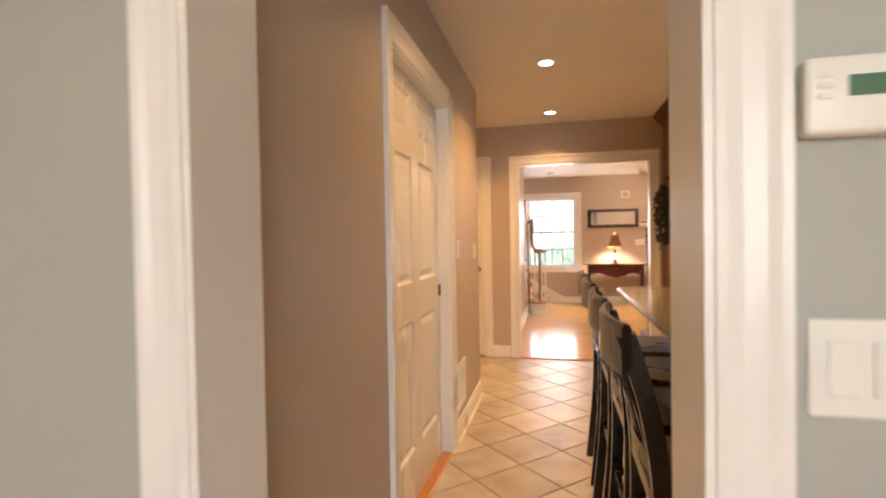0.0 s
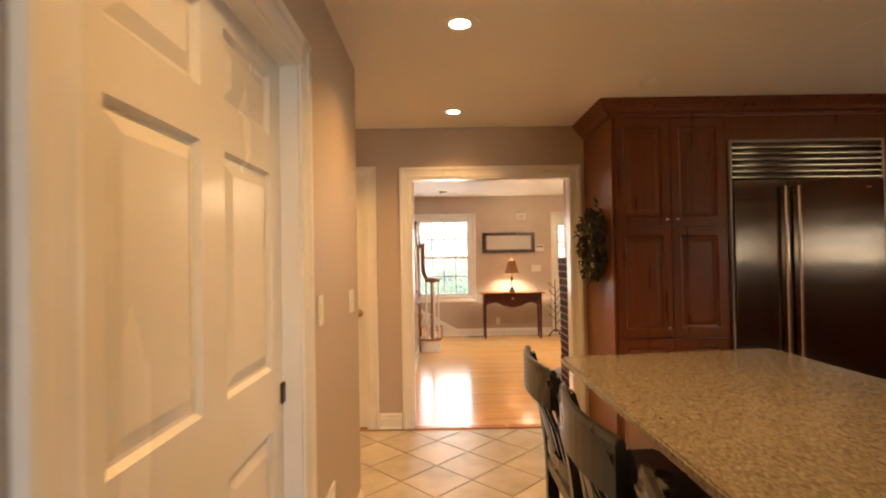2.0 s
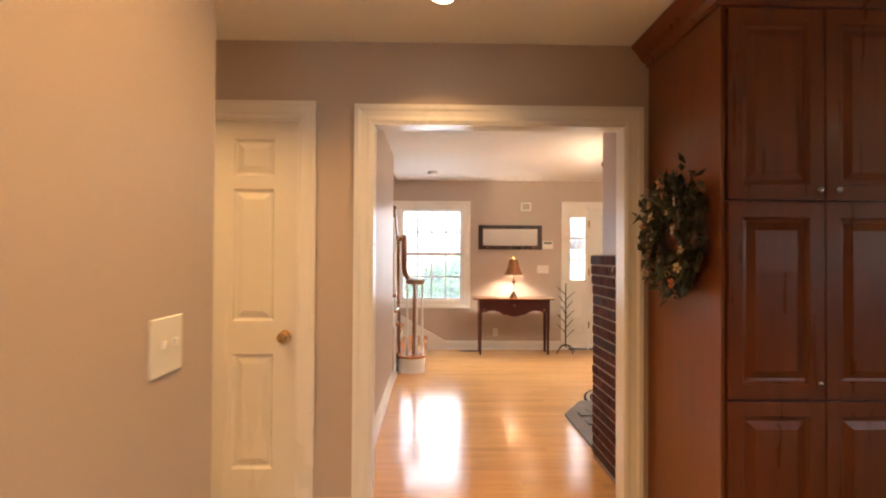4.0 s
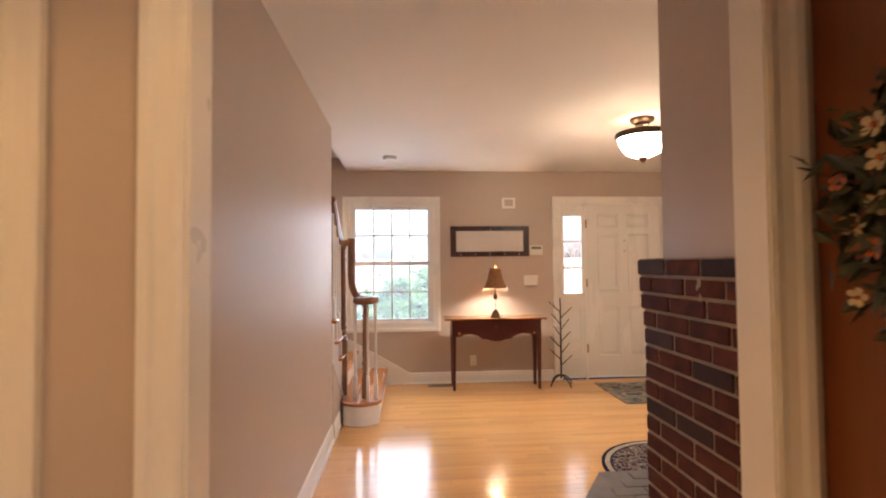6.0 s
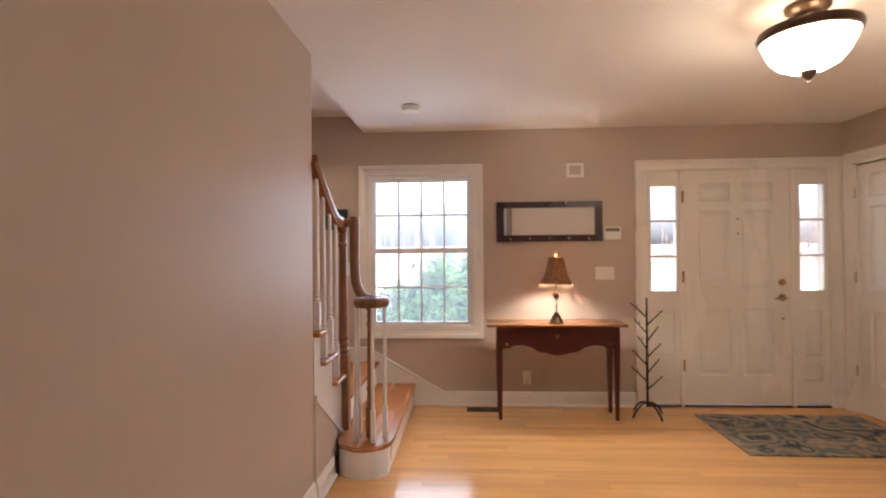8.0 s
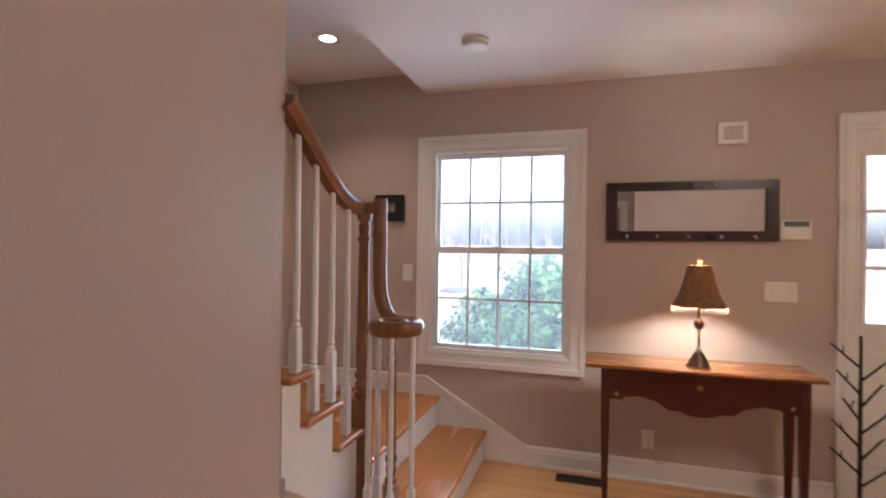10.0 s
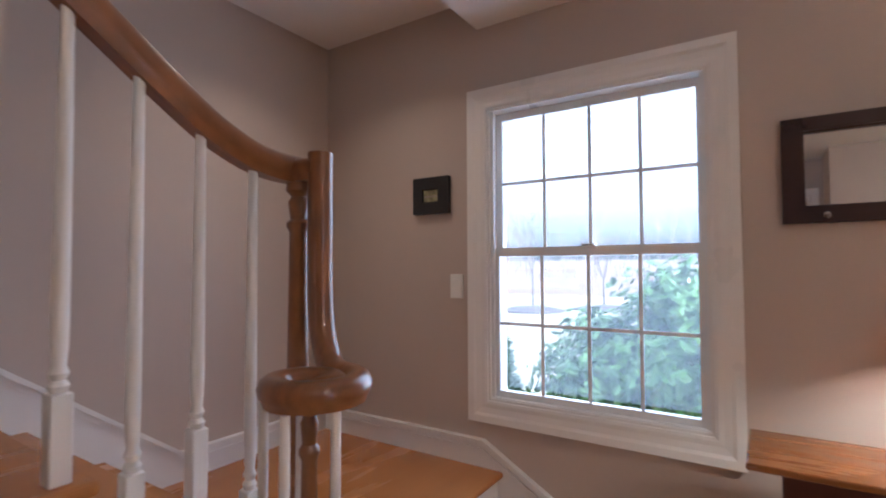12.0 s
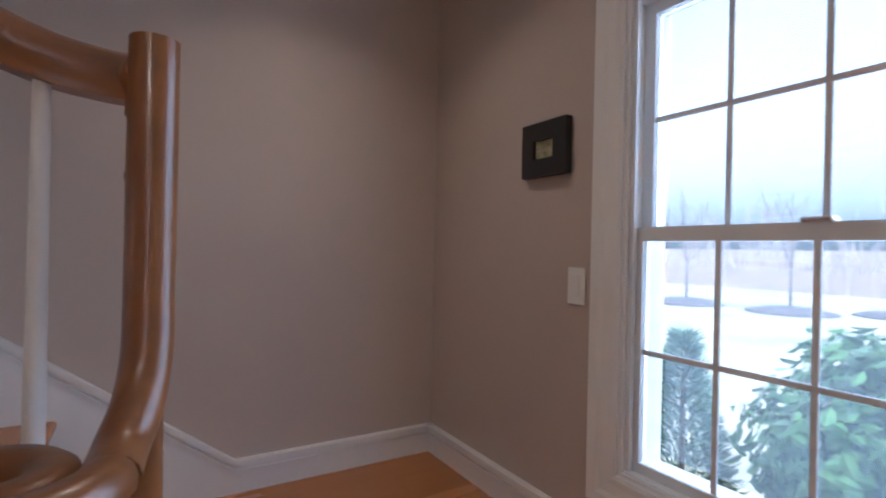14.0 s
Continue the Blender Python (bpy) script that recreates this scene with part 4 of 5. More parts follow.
def sash(x0, x1, z0, z1, y, cols, rows, bottom, top):
    part("sash_frame", slab_with_holes(bmesh.new(), "y", y - 0.016, y + 0.016, x0, x1, z0, z1, [(x0 + 0.032, x1 - 0.034, z0 + bottom, z1 - top)]), VINYL, win)
    gx0, gx1, gz0, gz1 = x0 + 0.032, x1 - 0.034, z0 + bottom, z1 - top
    g = part("pane", B(gx0, gx1, y - 0.003, y + 0.003, gz0, gz1), GLASS, win)
    g.visible_shadow = False
    for c in range(1, cols):
        x = gx0 + (gx1 - gx0) * c / cols
        part("muntin", B(x - 0.007, x + 0.007, y - 0.009, y - 0.0035, gz0, gz1), VINYL, win)
    for r in range(1, rows):
        z = gz0 + (gz1 - gz0) * r / rows
        part("muntin", B(gx0, gx1, y - 0.0105, y - 0.0036, z - 0.007, z + 0.007), VINYL, win)


sash(0.012, 0.908, 1.335, 2.008, 9.562, 4, 2, 0.035, 0.034)
sash(0.012, 0.908, 0.682, 1.365, 9.524, 4, 2, 0.028, 0.037)
for x in (0.0112, 0.8928):
    part("track", B(x, x + 0.016, 9.490, 9.503, 0.682, 2.008), VINYL, win)
# sheet added for the pale haze over the outdoor view
sc = part("insect_screen", B(0.030, 0.890, 9.640, 9.641, 0.70, 2.0), HAZE, win, "pale sheet hazing the view, as an insect screen would")
sc.visible_shadow = False
part("sash_lock", B(0.43, 0.49, 9.50, 9.54, 1.3655, 1.378, bevel=0.004), CHROME, win)

# ---- front door and sidelights ----
casing("casing_front_door", Y, 9.48, -1, 2.435, 4.0, 2.035, 0.088)
unit = bmesh.new()
for a, b in ((2.43, 2.448), (2.728, 2.756), (3.666, 3.694), (3.987, 4.005)):
    box(unit, a, b, 9.478, 9.60, FZ, 2.04)
for a, b in ((2.448, 2.728), (2.756, 3.666), (3.694, 3.987)):
    box(unit, a, b, 9.478, 9.60, 2.032, 2.04)
structure("front_door_frame", unit, TRIM, "white front door frame with mullions")
structure("front_sill", B(2.448, 3.987, 9.478, 9.64, FZ - 0.01, FZ + 0.016), BRONZE, "dark metal door sill")
fd = tagged(new("door_front"), "white six-panel front door, closed, with lever and deadbolt", "door", "", "structure")
OFF[fd] = Vector((0, 0, 0))
panel_leaf(fd, 0.905, 2.036, 0.044, [(1.764, 1.924), (1.01, 1.684), (0.244, 0.824)], [(0.14, 0.40), (0.505, 0.765)], DOORW, "slab", pose(2.758, 9.510, -0.006))
part("deadbolt", turn_bm(lathe(bmesh.new(), [(0.030, 0), (0.030, 0.008), (0.018, 0.012), (0.016, 0.022)], 18), pose(3.590, 9.488, 1.05, 90)), BRASS, fd, "satin metal deadbolt", True)
bm = turn_bm(lathe(bmesh.new(), [(0.031, 0), (0.031, 0.008), (0.012, 0.012), (0.010, 0.048)], 18), pose(3.590, 9.488, 0.918, 90))
tube(bm, (3.600, 9.436, 0.918), (3.50, 9.436, 0.912), 0.010, 0.007)
part("door_lever", bm, BRASS, fd, "satin metal lever", True)
part("keyhole", turn_bm(lathe(bmesh.new(), [(0.010, 0), (0.010, 0.004)], 12), pose(3.594, 9.488, 0.735, 90)), BRASS, fd)
for pz in (1.60, 1.475):
    part("peephole", turn_bm(lathe(bmesh.new(), [(0.007, 0), (0.007, 0.005)], 12), pose(3.225, 9.488, pz, 90)), BRONZE, fd)
for hz in (0.28, 1.05, 1.75):
    part("hinge", B(2.744, 2.762, 9.474, 9.4775, hz, hz + 0.10, bevel=0.001), BRASS, fd, "brass hinge")
for nm, a, b in (("sidelight_west", 2.450, 2.726), ("sidelight_east", 3.696, 3.985)):
    sl = tagged(new(nm), "white door sidelight with three stacked panes", "window", "", "structure")
    OFF[sl] = Vector((0, 0, 0))
    g0, g1 = (2.478, 2.708) if a < 3 else (3.738, 3.948)
    part("sash", slab_with_holes(bmesh.new(), "y", 9.490, 9.532, a, b, -0.006, 2.03, [(g0, g1, 0.975, 1.895), (g0 + 0.03, g1 - 0.03, 0.20, 0.33), (g0 + 0.03, g1 - 0.03, 0.42, 0.80)]), DOORW, sl)
    for z0, z1 in ((0.20, 0.33), (0.42, 0.80)):
        part("panel", B(g0 + 0.03, g1 - 0.03, 9.498, 9.526, z0, z1, bevel=0.006), DOORW, sl)
    part("glazing_trim", slab_with_holes(bmesh.new(), "y", 9.484, 9.4895, g0 - 0.018, g1 + 0.018, 0.957, 1.913, [(g0 + 0.004, g1 - 0.004, 0.979, 1.891)]), DOORW, sl)
    g = part("pane", B(g0, g1, 9.508, 9.514, 0.975, 1.895), GLASS, sl)
    g.visible_shadow = False
    for z in (1.28, 1.59):
        part("muntin", B(g0, g1, 9.500, 9.507, z - 0.009, z + 0.009), DOORW, sl)

# ---- closet doors in the east wall ----
casing("casing_closet_pair", X, 4.10, -1, 7.935, 9.355, 2.045, 0.088)
jamb("lining_closet_pair", X, 4.098, 4.222, 7.93, 9.36, 2.05)
for nm, y0 in (("door_closet_pair_north", 8.650), ("door_closet_pair_south", 7.950)):
    cd = tagged(new(nm), "white six-panel closet door, closed", "door", "", "structure")
    OFF[cd] = Vector((0, 0, 0))
    panel_leaf(cd, 0.69, 2.04, 0.035, SIX, [(0.11, 0.30), (0.39, 0.58)], DOORW, "slab", Matrix(((0, 1, 0, 4.135), (1, 0, 0, y0), (0, 0, 1, FZ + 0.012), (0, 0, 0, 1))))
    if "north" in nm:
        for hz in (0.28, 1.05, 1.75):
            part("hinge", B(4.094, 4.0975, 9.335, 9.350, hz, hz + 0.09, bevel=0.001), BRASS, cd, "brass hinge")

# ---- chimney ----
ch = tagged(new("chimney"), "dark red brick chimney breast, corbelled at the top", "fireplace", "", "structure")
OFF[ch] = Vector((0, 0, 0))
CX, CY = 1.572, 5.665
core = B(CX + 0.002, 3.2, 4.965, CY - 0.004, FZ, 1.345)
for r, out in enumerate((0.050, 0.034, 0.023, 0.011)):
    box(core, CX + 0.0025, CX + 0.5, CY - 0.05, CY + out - 0.004, 1.345 - 1.345 / 20 * (r + 1) + 0.0002 * r, 1.344 - 1.345 / 20 * r)
part("core", core, MORTAR, ch, "recessed grey mortar")
wall("wall_chimney_upper", X, 1.605, 3.2, 4.965, 5.575, 1.345, FC, (), PAINT, "beige painted wall above the brick")

for dy, dz, r in ((5.29, 1.262, 0.014), (5.285, 1.215, 0.011), (5.30, 1.246, 0.008)):
    part("paint_mark", ball(bmesh.new(), (CX - 0.004, dy, dz), r, 2, (0.12, 0.8, 1.2)), CREAM0, ch, "pale paint mark on the brick")

# ---- hearth and rugs ----
he = tagged(new("hearth"), "dark slate hearth slab with clipped corners", "hearth", "", "structure")
OFF[he] = Vector((0, 0, 0))
part("slab", prism(bmesh.new(), [(1.612, 5.70), (1.612, 6.52), (1.855, 6.90), (3.0, 6.90), (3.2, 6.52), (3.2, 5.70)], FZ, FZ + 0.020), SLATE, he)


def rug_pattern(name, round_one):
    m = material(name, (0.2, 0.2, 0.2), 0.95, bump=0.12, bscale=260, spec=0.1)
    n, l = m.node_tree.nodes, m.node_tree.links
    geo = n.new("ShaderNodeNewGeometry")
    vo = n.new("ShaderNodeTexVoronoi")
    vo.feature = "SMOOTH_F1" if not round_one else "F1"
    vo.inputs["Scale"].default_value = 13.0 if round_one else 5.5
    ns = n.new("ShaderNodeTexNoise")
    ns.inputs["Scale"].default_value, ns.inputs["Detail"].default_value = (16.0 if round_one else 4.2), 4
    ns.inputs["Distortion"].default_value = 1.6
    l.new(geo.outputs["Position"], vo.inputs["Vector"])
    l.new(geo.outputs["Position"], ns.inputs["Vector"])
    add = n.new("ShaderNodeMath")
    add.operation = "MULTIPLY"
    l.new(vo.outputs["Distance"], add.inputs[0])
    add.inputs[1].default_value = 2.2
    mx = n.new("ShaderNodeMath")
    mx.operation = "ADD"
    l.new(add.outputs[0], mx.inputs[0])
    l.new(ns.outputs["Fac"], mx.inputs[1])
    sc = n.new("ShaderNodeMath")
    sc.operation = "FRACT"
    l.new(mx.outputs[0], sc.inputs[0])
    rp = n.new("ShaderNodeValToRGB")
    rp.color_ramp.interpolation = "CONSTANT" if round_one else "LINEAR"
    cols = [(0.0, (0.015, 0.018, 0.045)), (0.35, (0.34, 0.28, 0.20)), (0.52, (0.02, 0.022, 0.06)), (0.72, (0.40, 0.35, 0.27)), (0.86, (0.20, 0.07, 0.05))] if round_one else \
        [(0.0, (0.11, 0.15, 0.17)), (0.28, (0.34, 0.26, 0.17)), (0.48, (0.10, 0.14, 0.17)), (0.68, (0.42, 0.33, 0.22)), (0.9, (0.07, 0.08, 0.09))]
    while len(rp.color_ramp.elements) < len(cols):
        rp.color_ramp.elements.new(0.5)
    for e, (p, c) in zip(rp.color_ramp.elements, cols):
        e.position, e.color = p, lin(*c)
    l.new(sc.outputs[0], rp.inputs[0])
    l.new(rp.outputs[0], n["Principled BSDF"].inputs["Base Color"])
    return m


NAVY = material("navy_pile", (0.012, 0.015, 0.035), 0.95, bump=0.12, bscale=260, spec=0.1)
CREAM = material("cream_pile", (0.42, 0.36, 0.27), 0.95, bump=0.12, bscale=260, spec=0.1, var=0.2, scale=40)
rg = thing("hearth_rug", (2.45, 7.1, FZ), "half-round navy and cream oriental hearth rug", "rug")


def half(r0, z1, r1=0.0):
    outer = [(2.45 + r0 * math.cos(a), 6.92 + r0 * math.sin(a)) for a in [math.pi * k / 36 for k in range(37)]]
    inner = [(2.45 + r1 * math.cos(a), 6.92 + r1 * math.sin(a)) for a in [math.pi * k / 36 for k in range(36, -1, -1)]] if r1 else []
    return prism(bmesh.new(), outer + inner, FZ, FZ + z1)


part("binding", half(0.530, 0.008, 0.508), NAVY, rg, "dark navy edge binding")
part("border", half(0.507, 0.009, 0.475), CREAM, rg, "cream border band")
part("inner_border", half(0.474, 0.0085, 0.462), NAVY, rg, "navy border line")
part("field", half(0.461, 0.009), rug_pattern("oriental_pattern", True), rg, "navy and cream floral field")
bm = B(2.735, 4.02, 8.43, 9.26, FZ, FZ + 0.010, bevel=0.004)
turn_bm(bm, Matrix.Translation((3.4, 8.85, 0)) @ Matrix.Rotation(radians(-0.6), 4, "Z") @ Matrix.Translation((-3.4, -8.85, 0)))
solid("door_mat", bm, rug_pattern("faded_floral", False), "faded grey-blue and tan floral rug at the front door", "rug")

# ---- console table ----
tb = thing("console_table", (1.57, 9.22, FZ), "dark red console table with a shaped apron and brown top", "table")
TX0, TX1, TY0, TY1 = 1.115, 2.090, 9.095, 9.330
part("tabletop", B(1.028, 2.135, 9.005, 9.348, 0.732, 0.752, bevel=0.006, seg=2), TABLETOP, tb, "worn brown wooden top")
ap = [(TX0, 0.729), (TX0, 0.549), (TX0 + 0.10, 0.549), (TX0 + 0.125, 0.569), (TX0 + 0.20, 0.576), (TX0 + 0.28, 0.554), (TX0 + 0.33, 0.519)]
ap += [(1.60 + 0.10 * math.cos(a), 0.529 - 0.035 * math.sin(a)) for a in [math.pi * (1 - k / 8) for k in range(1, 8)]]
ap += [(2 * 1.60 - x, z) for x, z in ap[6:1:-1]] + [(TX1, 0.549), (TX1, 0.729)]
part("apron", prism(bmesh.new(), ap, TY0, TY0 + 0.02, "y"), REDWOOD, tb, "scalloped front apron")
part("back_rail", B(TX0, TX1, TY1 - 0.02, TY1, 0.564, 0.729), REDWOOD, tb)
for x in (TX0, TX1 - 0.02):
    part("side_rail", B(x, x + 0.02, TY0 + 0.02, TY1 - 0.02, 0.564, 0.729), REDWOOD, tb)
for lx in (TX0 + 0.02, TX1 - 0.02):
    for ly in (TY0 + 0.018, TY1 - 0.018):
        bm = sweep(bmesh.new(), [(lx, ly, FZ), (lx, ly, 0.544), (lx, ly, 0.731)], [(-0.5, -0.5), (0.5, -0.5), (0.5, 0.5), (-0.5, 0.5)], (1, 0, 0))
        for vtx in bm.verts:
            s = 0.026 if vtx.co.z < 0.1 else 0.044
            vtx.co.x, vtx.co.y = lx + (vtx.co.x - lx) * s, ly + (vtx.co.y - ly) * s
        part("leg", bm, REDWOOD, tb, "tapered leg")
for x, z, r in ((1.60, 0.649, 0.026), (TX0 + 0.075, 0.584, 0.018), (TX1 - 0.075, 0.584, 0.018)):
    bm = bmesh.new()
    pts = [(x + (r if k % 2 == 0 else 0.42 * r) * math.sin(math.pi * k / 5), z + (r if k % 2 == 0 else 0.42 * r) * math.cos(math.pi * k / 5)) for k in range(10)]
    part("star", prism(bm, pts, TY0 - 0.004, TY0 - 0.0002, "y"), BRASS, tb, "small metal star")

# ---- lamp on the table ----
LX, LY = 1.597, 9.13
lm = thing("table_lamp", (LX, LY, 0.752), "lit table lamp with a bronze bell shade and beaded fringe", "lamp")
part("base", lathe(bmesh.new(), [(0.058, 0.753), (0.058, 0.760), (0.050, 0.768), (0.046, 0.784), (0.036, 0.802), (0.026, 0.819), (0.018, 0.830)], 24, (LX, LY, 0)), BRONZE, lm, "stepped dark base", True)
part("stem", lathe(bmesh.new(), [(0.010, 0.830), (0.016, 0.840), (0.008, 0.852), (0.007, 0.934), (0.012, 0.942), (0.013, 0.949)], 16, (LX, LY, 0)), CHROME, lm, "slender pale stem", True)
part("vase", lathe(bmesh.new(), [(0.013, 0.949), (0.022, 0.959), (0.026, 0.979), (0.020, 0.996), (0.012, 1.004), (0.008, 1.019), (0.006, 1.084)], 18, (LX, LY, 0)), BRONZE, lm, "dark turned knop", True)
part("bulb", ball(bmesh.new(), (LX, LY, 1.219), 0.024, 2), glow("lamp_bulb", (1.0, 0.8, 0.5), 6.0), lm, "glowing bulb", True)
sh = bmesh.new()
outer = [(0.132, 1.066), (0.117, 1.089), (0.097, 1.134), (0.080, 1.194), (0.066, 1.249), (0.058, 1.284)]
rings = []
for pr in (outer, [(r - 0.002, z) for r, z in reversed(outer)]):
    for r, z in pr:
        rings.append([sh.verts.new((LX + r * math.cos(a), LY + r * math.sin(a), z + 0.006 * abs(math.sin(4 * a)) * (1 if z < 1.1 else 0))) for a in [2 * math.pi * k / 48 for k in range(48)]])
for a, b in zip(rings, rings[1:] + rings[:1]):
    for i in range(48):
        sh.faces.new((a[i], a[(i + 1) % 48], b[(i + 1) % 48], b[i]))
shade = part("shade", sh, SHADE, lm, "bronze patterned bell shade", True)
spider = bmesh.new()
for k in range(3):
    a = 2 * math.pi * k / 3
    tube(spider, (LX, LY, 1.274), (LX + 0.056 * math.cos(a), LY + 0.056 * math.sin(a), 1.280), 0.0018, n=6)
tube(spider, (LX, LY, 1.084), (LX, LY, 1.296), 0.003, n=8)
part("shade_carrier", spider, BRASS, lm, "brass wire carrier")
fb = bmesh.new()
for k in range(48):
    a = 2 * math.pi * k / 48
    r = 0.131
    for j in range(3):
        ball(fb, (LX + r * math.cos(a), LY + r * math.sin(a), 1.062 - 0.009 * j), 0.0036, 1)
fr_ob = part("fringe", fb, FRINGE, shade, "beaded fringe")
tagged(fr_ob, "", "", "", "stuff")
hb = bmesh.new()
for s in (-1, 1):
    tube(hb, (LX, LY, 1.084), (LX + s * 0.045, LY, 1.164), 0.002, n=6)
    tube(hb, (LX + s * 0.045, LY, 1.164), (LX + s * 0.03, LY, 1.279), 0.002, n=6)
    tube(hb, (LX + s * 0.066, LY, 1.284), (LX, LY, 1.286), 0.002, n=6)
part("harp", hb, BRASS, lm)
part("finial", lathe(bmesh.new(), [(0.008, 1.287), (0.014, 1.299), (0.018, 1.309), (0.012, 1.322), (0.004, 1.340)], 14, (LX, LY, 0)), BRASS, lm, "small finial", True)
cord = spline([(1.62, 9.21, 0.7555), (1.61, 9.345, 0.757), (1.60, 9.40, 0.70), (1.58, 9.466, 0.45), (1.53, 9.452, 0.16), (1.45, 9.43, 0.10), (1.41, 9.448, 0.15), (1.392, 9.466, 0.21)], 8)
cb = bpy.data.curves.new("cord", "CURVE")
cb.dimensions, cb.bevel_depth = "3D", 0.0022
sp = cb.splines.new("POLY")
sp.points.add(len(cord) - 1)
for p, c in zip(sp.points, cord):
    p.co = (*(c - OFF[lm]), 1)
cb.materials.append(FRINGE)
co = new("cord", cb)
co.parent = lm

# ---- wall things on the front wall ----
mi = thing("wall_mirror", (1.592, 9.478, 1.43), "wide dark-framed wall mirror with coat hooks", "mirror")
MX0, MX1, MZ0, MZ1 = 1.137, 2.060, 1.420, 1.772
part("mirror_frame", slab_with_holes(bmesh.new(), "y", 9.452, 9.478, MX0, MX1, MZ0, MZ1, [(MX0 + 0.055, MX1 - 0.055, MZ0 + 0.05, MZ1 - 0.045)]), DARKW, mi, "dark stained frame")
part("inner_lip", slab_with_holes(bmesh.new(), "y", 9.458, 9.468, MX0 + 0.0551, MX1 - 0.0551, MZ0 + 0.0501, MZ1 - 0.0451, [(MX0 + 0.064, MX1 - 0.064, MZ0 + 0.058, MZ1 - 0.053)]), DARKW, mi)
part("mirror_glass", B(MX0 + 0.056, MX1 - 0.056, 9.469, 9.474, MZ0 + 0.051, MZ1 - 0.046), MIRROR, mi, "plain mirror glass")
for k in range(5):
    x = MX0 + 0.12 + k * (MX1 - MX0 - 0.24) / 4
    hk = turn_bm(lathe(bmesh.new(), [(0.010, 0), (0.010, 0.004), (0.004, 0.008), (0.004, 0.026), (0.010, 0.032), (0.008, 0.040)], 14), pose(x, 9.452, MZ0 + 0.025, 100))
    part("hook", hk, CHROME, mi, "bright metal peg hook", True)
kp = thing("alarm_keypad", (2.145, 9.48, 1.43), "white alarm keypad with a grey display", "keypad")
part("body", B(2.070, 2.222, 9.456, 9.4795, 1.432, 1.545, bevel=0.006, seg=2), WHITEP, kp, "", True)
part("display", B(2.085, 2.207, 9.4545, 9.4565, 1.503, 1.533), LCDG, kp)
for k in range(4):
    part("button", B(2.090 + 0.028 * k, 2.108 + 0.028 * k, 9.4545, 9.457, 1.462, 1.474), WHITEP, kp)
plate(2.080, 9.48, 1.137, "y", -1, 3, "toggle", "white triple toggle switch plate")
plate(-0.169, 9.48, 1.188, "y", -1, 1, "rocker", "white rocker switch beside the window")
plate(1.391, 9.48, 0.220, "y", -1, 1, "outlet", "white wall outlet with a lamp cord plugged in")
dc = thing("door_chime", (1.825, 9.48, 1.98), "square white door chime box high on the wall", "door chime")
part("box", B(1.748, 1.902, 9.452, 9.4795, 1.982, 2.108, bevel=0.005, seg=2), WHITEP, dc)
part("inner_panel", B(1.775, 1.875, 9.449, 9.4525, 2.005, 2.085, bevel=0.001), PAINT, dc)
pic = thing("framed_picture", (-0.307, 9.478, 1.545), "small square picture in a wide black frame", "picture")
part("picture_frame", slab_with_holes(bmesh.new(), "y", 9.450, 9.478, -0.412, -0.203, 1.545, 1.728, [(-0.355, -0.262, 1.605, 1.668)]), BLACKP, pic, "wide black frame")
part("picture", B(-0.354, -0.263, 9.462, 9.466, 1.606, 1.667), material("pale_scene", (0.32, 0.30, 0.16), 0.5, var=0.5, scale=30), pic)
part("picture_band", B(-0.350, -0.268, 9.4605, 9.4618, 1.628, 1.638), CREAM, pic, "pale band in the picture")
fv = thing("floor_register", (1.0, 9.3, FZ), "dark slotted floor register", "vent")
part("plate", slab_with_holes(bmesh.new(), "z", FZ + 0.0005, FZ + 0.005, 0.86, 1.16, 9.30, 9.405, [(0.875 + 0.018 * k, 0.886 + 0.018 * k, 9.315, 9.39) for k in range(15)]), BRONZE, fv)
# flat dark sheet in place of the shaded hollow under the slots
part("duct", B(0.865, 1.155, 9.305, 9.40, FZ - 0.0005, FZ + 0.0004), VENTDARK, fv)

# ---- iron twig tree ----
TRX, TRY = 2.345, 9.215
tr = thing("iron_twig_stand", (TRX, TRY, FZ), "dark iron tree-shaped stand with upturned branches", "coat stand")
bm = bmesh.new()
lathe(bm, [(0.011, 0.05), (0.010, 0.5), (0.007, 0.945)], 8, (TRX, TRY, 0))
part("trunk", bm, IRON, tr)
for k in range(4):
    a = radians(25 + 90 * k)
    pts = spline([(TRX, TRY, 0.085), (TRX + 0.06 * math.cos(a), TRY + 0.06 * math.sin(a), 0.075), (TRX + 0.12 * math.cos(a), TRY + 0.12 * math.sin(a), 0.03), (TRX + 0.155 * math.cos(a), TRY + 0.155 * math.sin(a), FZ + 0.008)], 5)
    part("foot", sweep(bmesh.new(), pts, circle(0.008, 8)), IRON, tr, "curved foot")
rnd = random.Random(3)
for k in range(10):
    z = 0.19 + 0.066 * k
    a = radians(180 * k + rnd.uniform(-40, 40))
    ln = 0.115 + rnd.uniform(-0.015, 0.02)
    bm = bmesh.new()
    e = (TRX + ln * math.cos(a), TRY + 0.6 * ln * math.sin(a), z + 0.115)
    tube(bm, (TRX, TRY, z), e, 0.0065, 0.0045)
    ball(bm, e, 0.0065, 1)
    if k % 2:
        mid = Vector((TRX, TRY, z)).lerp(Vector(e), 0.6)
        tube(bm, mid, mid + Vector((0.02 * math.cos(a + 1), 0.03 * math.sin(a + 1), 0.045)), 0.004, 0.0025)
    part("branch", bm, IRON, tr)

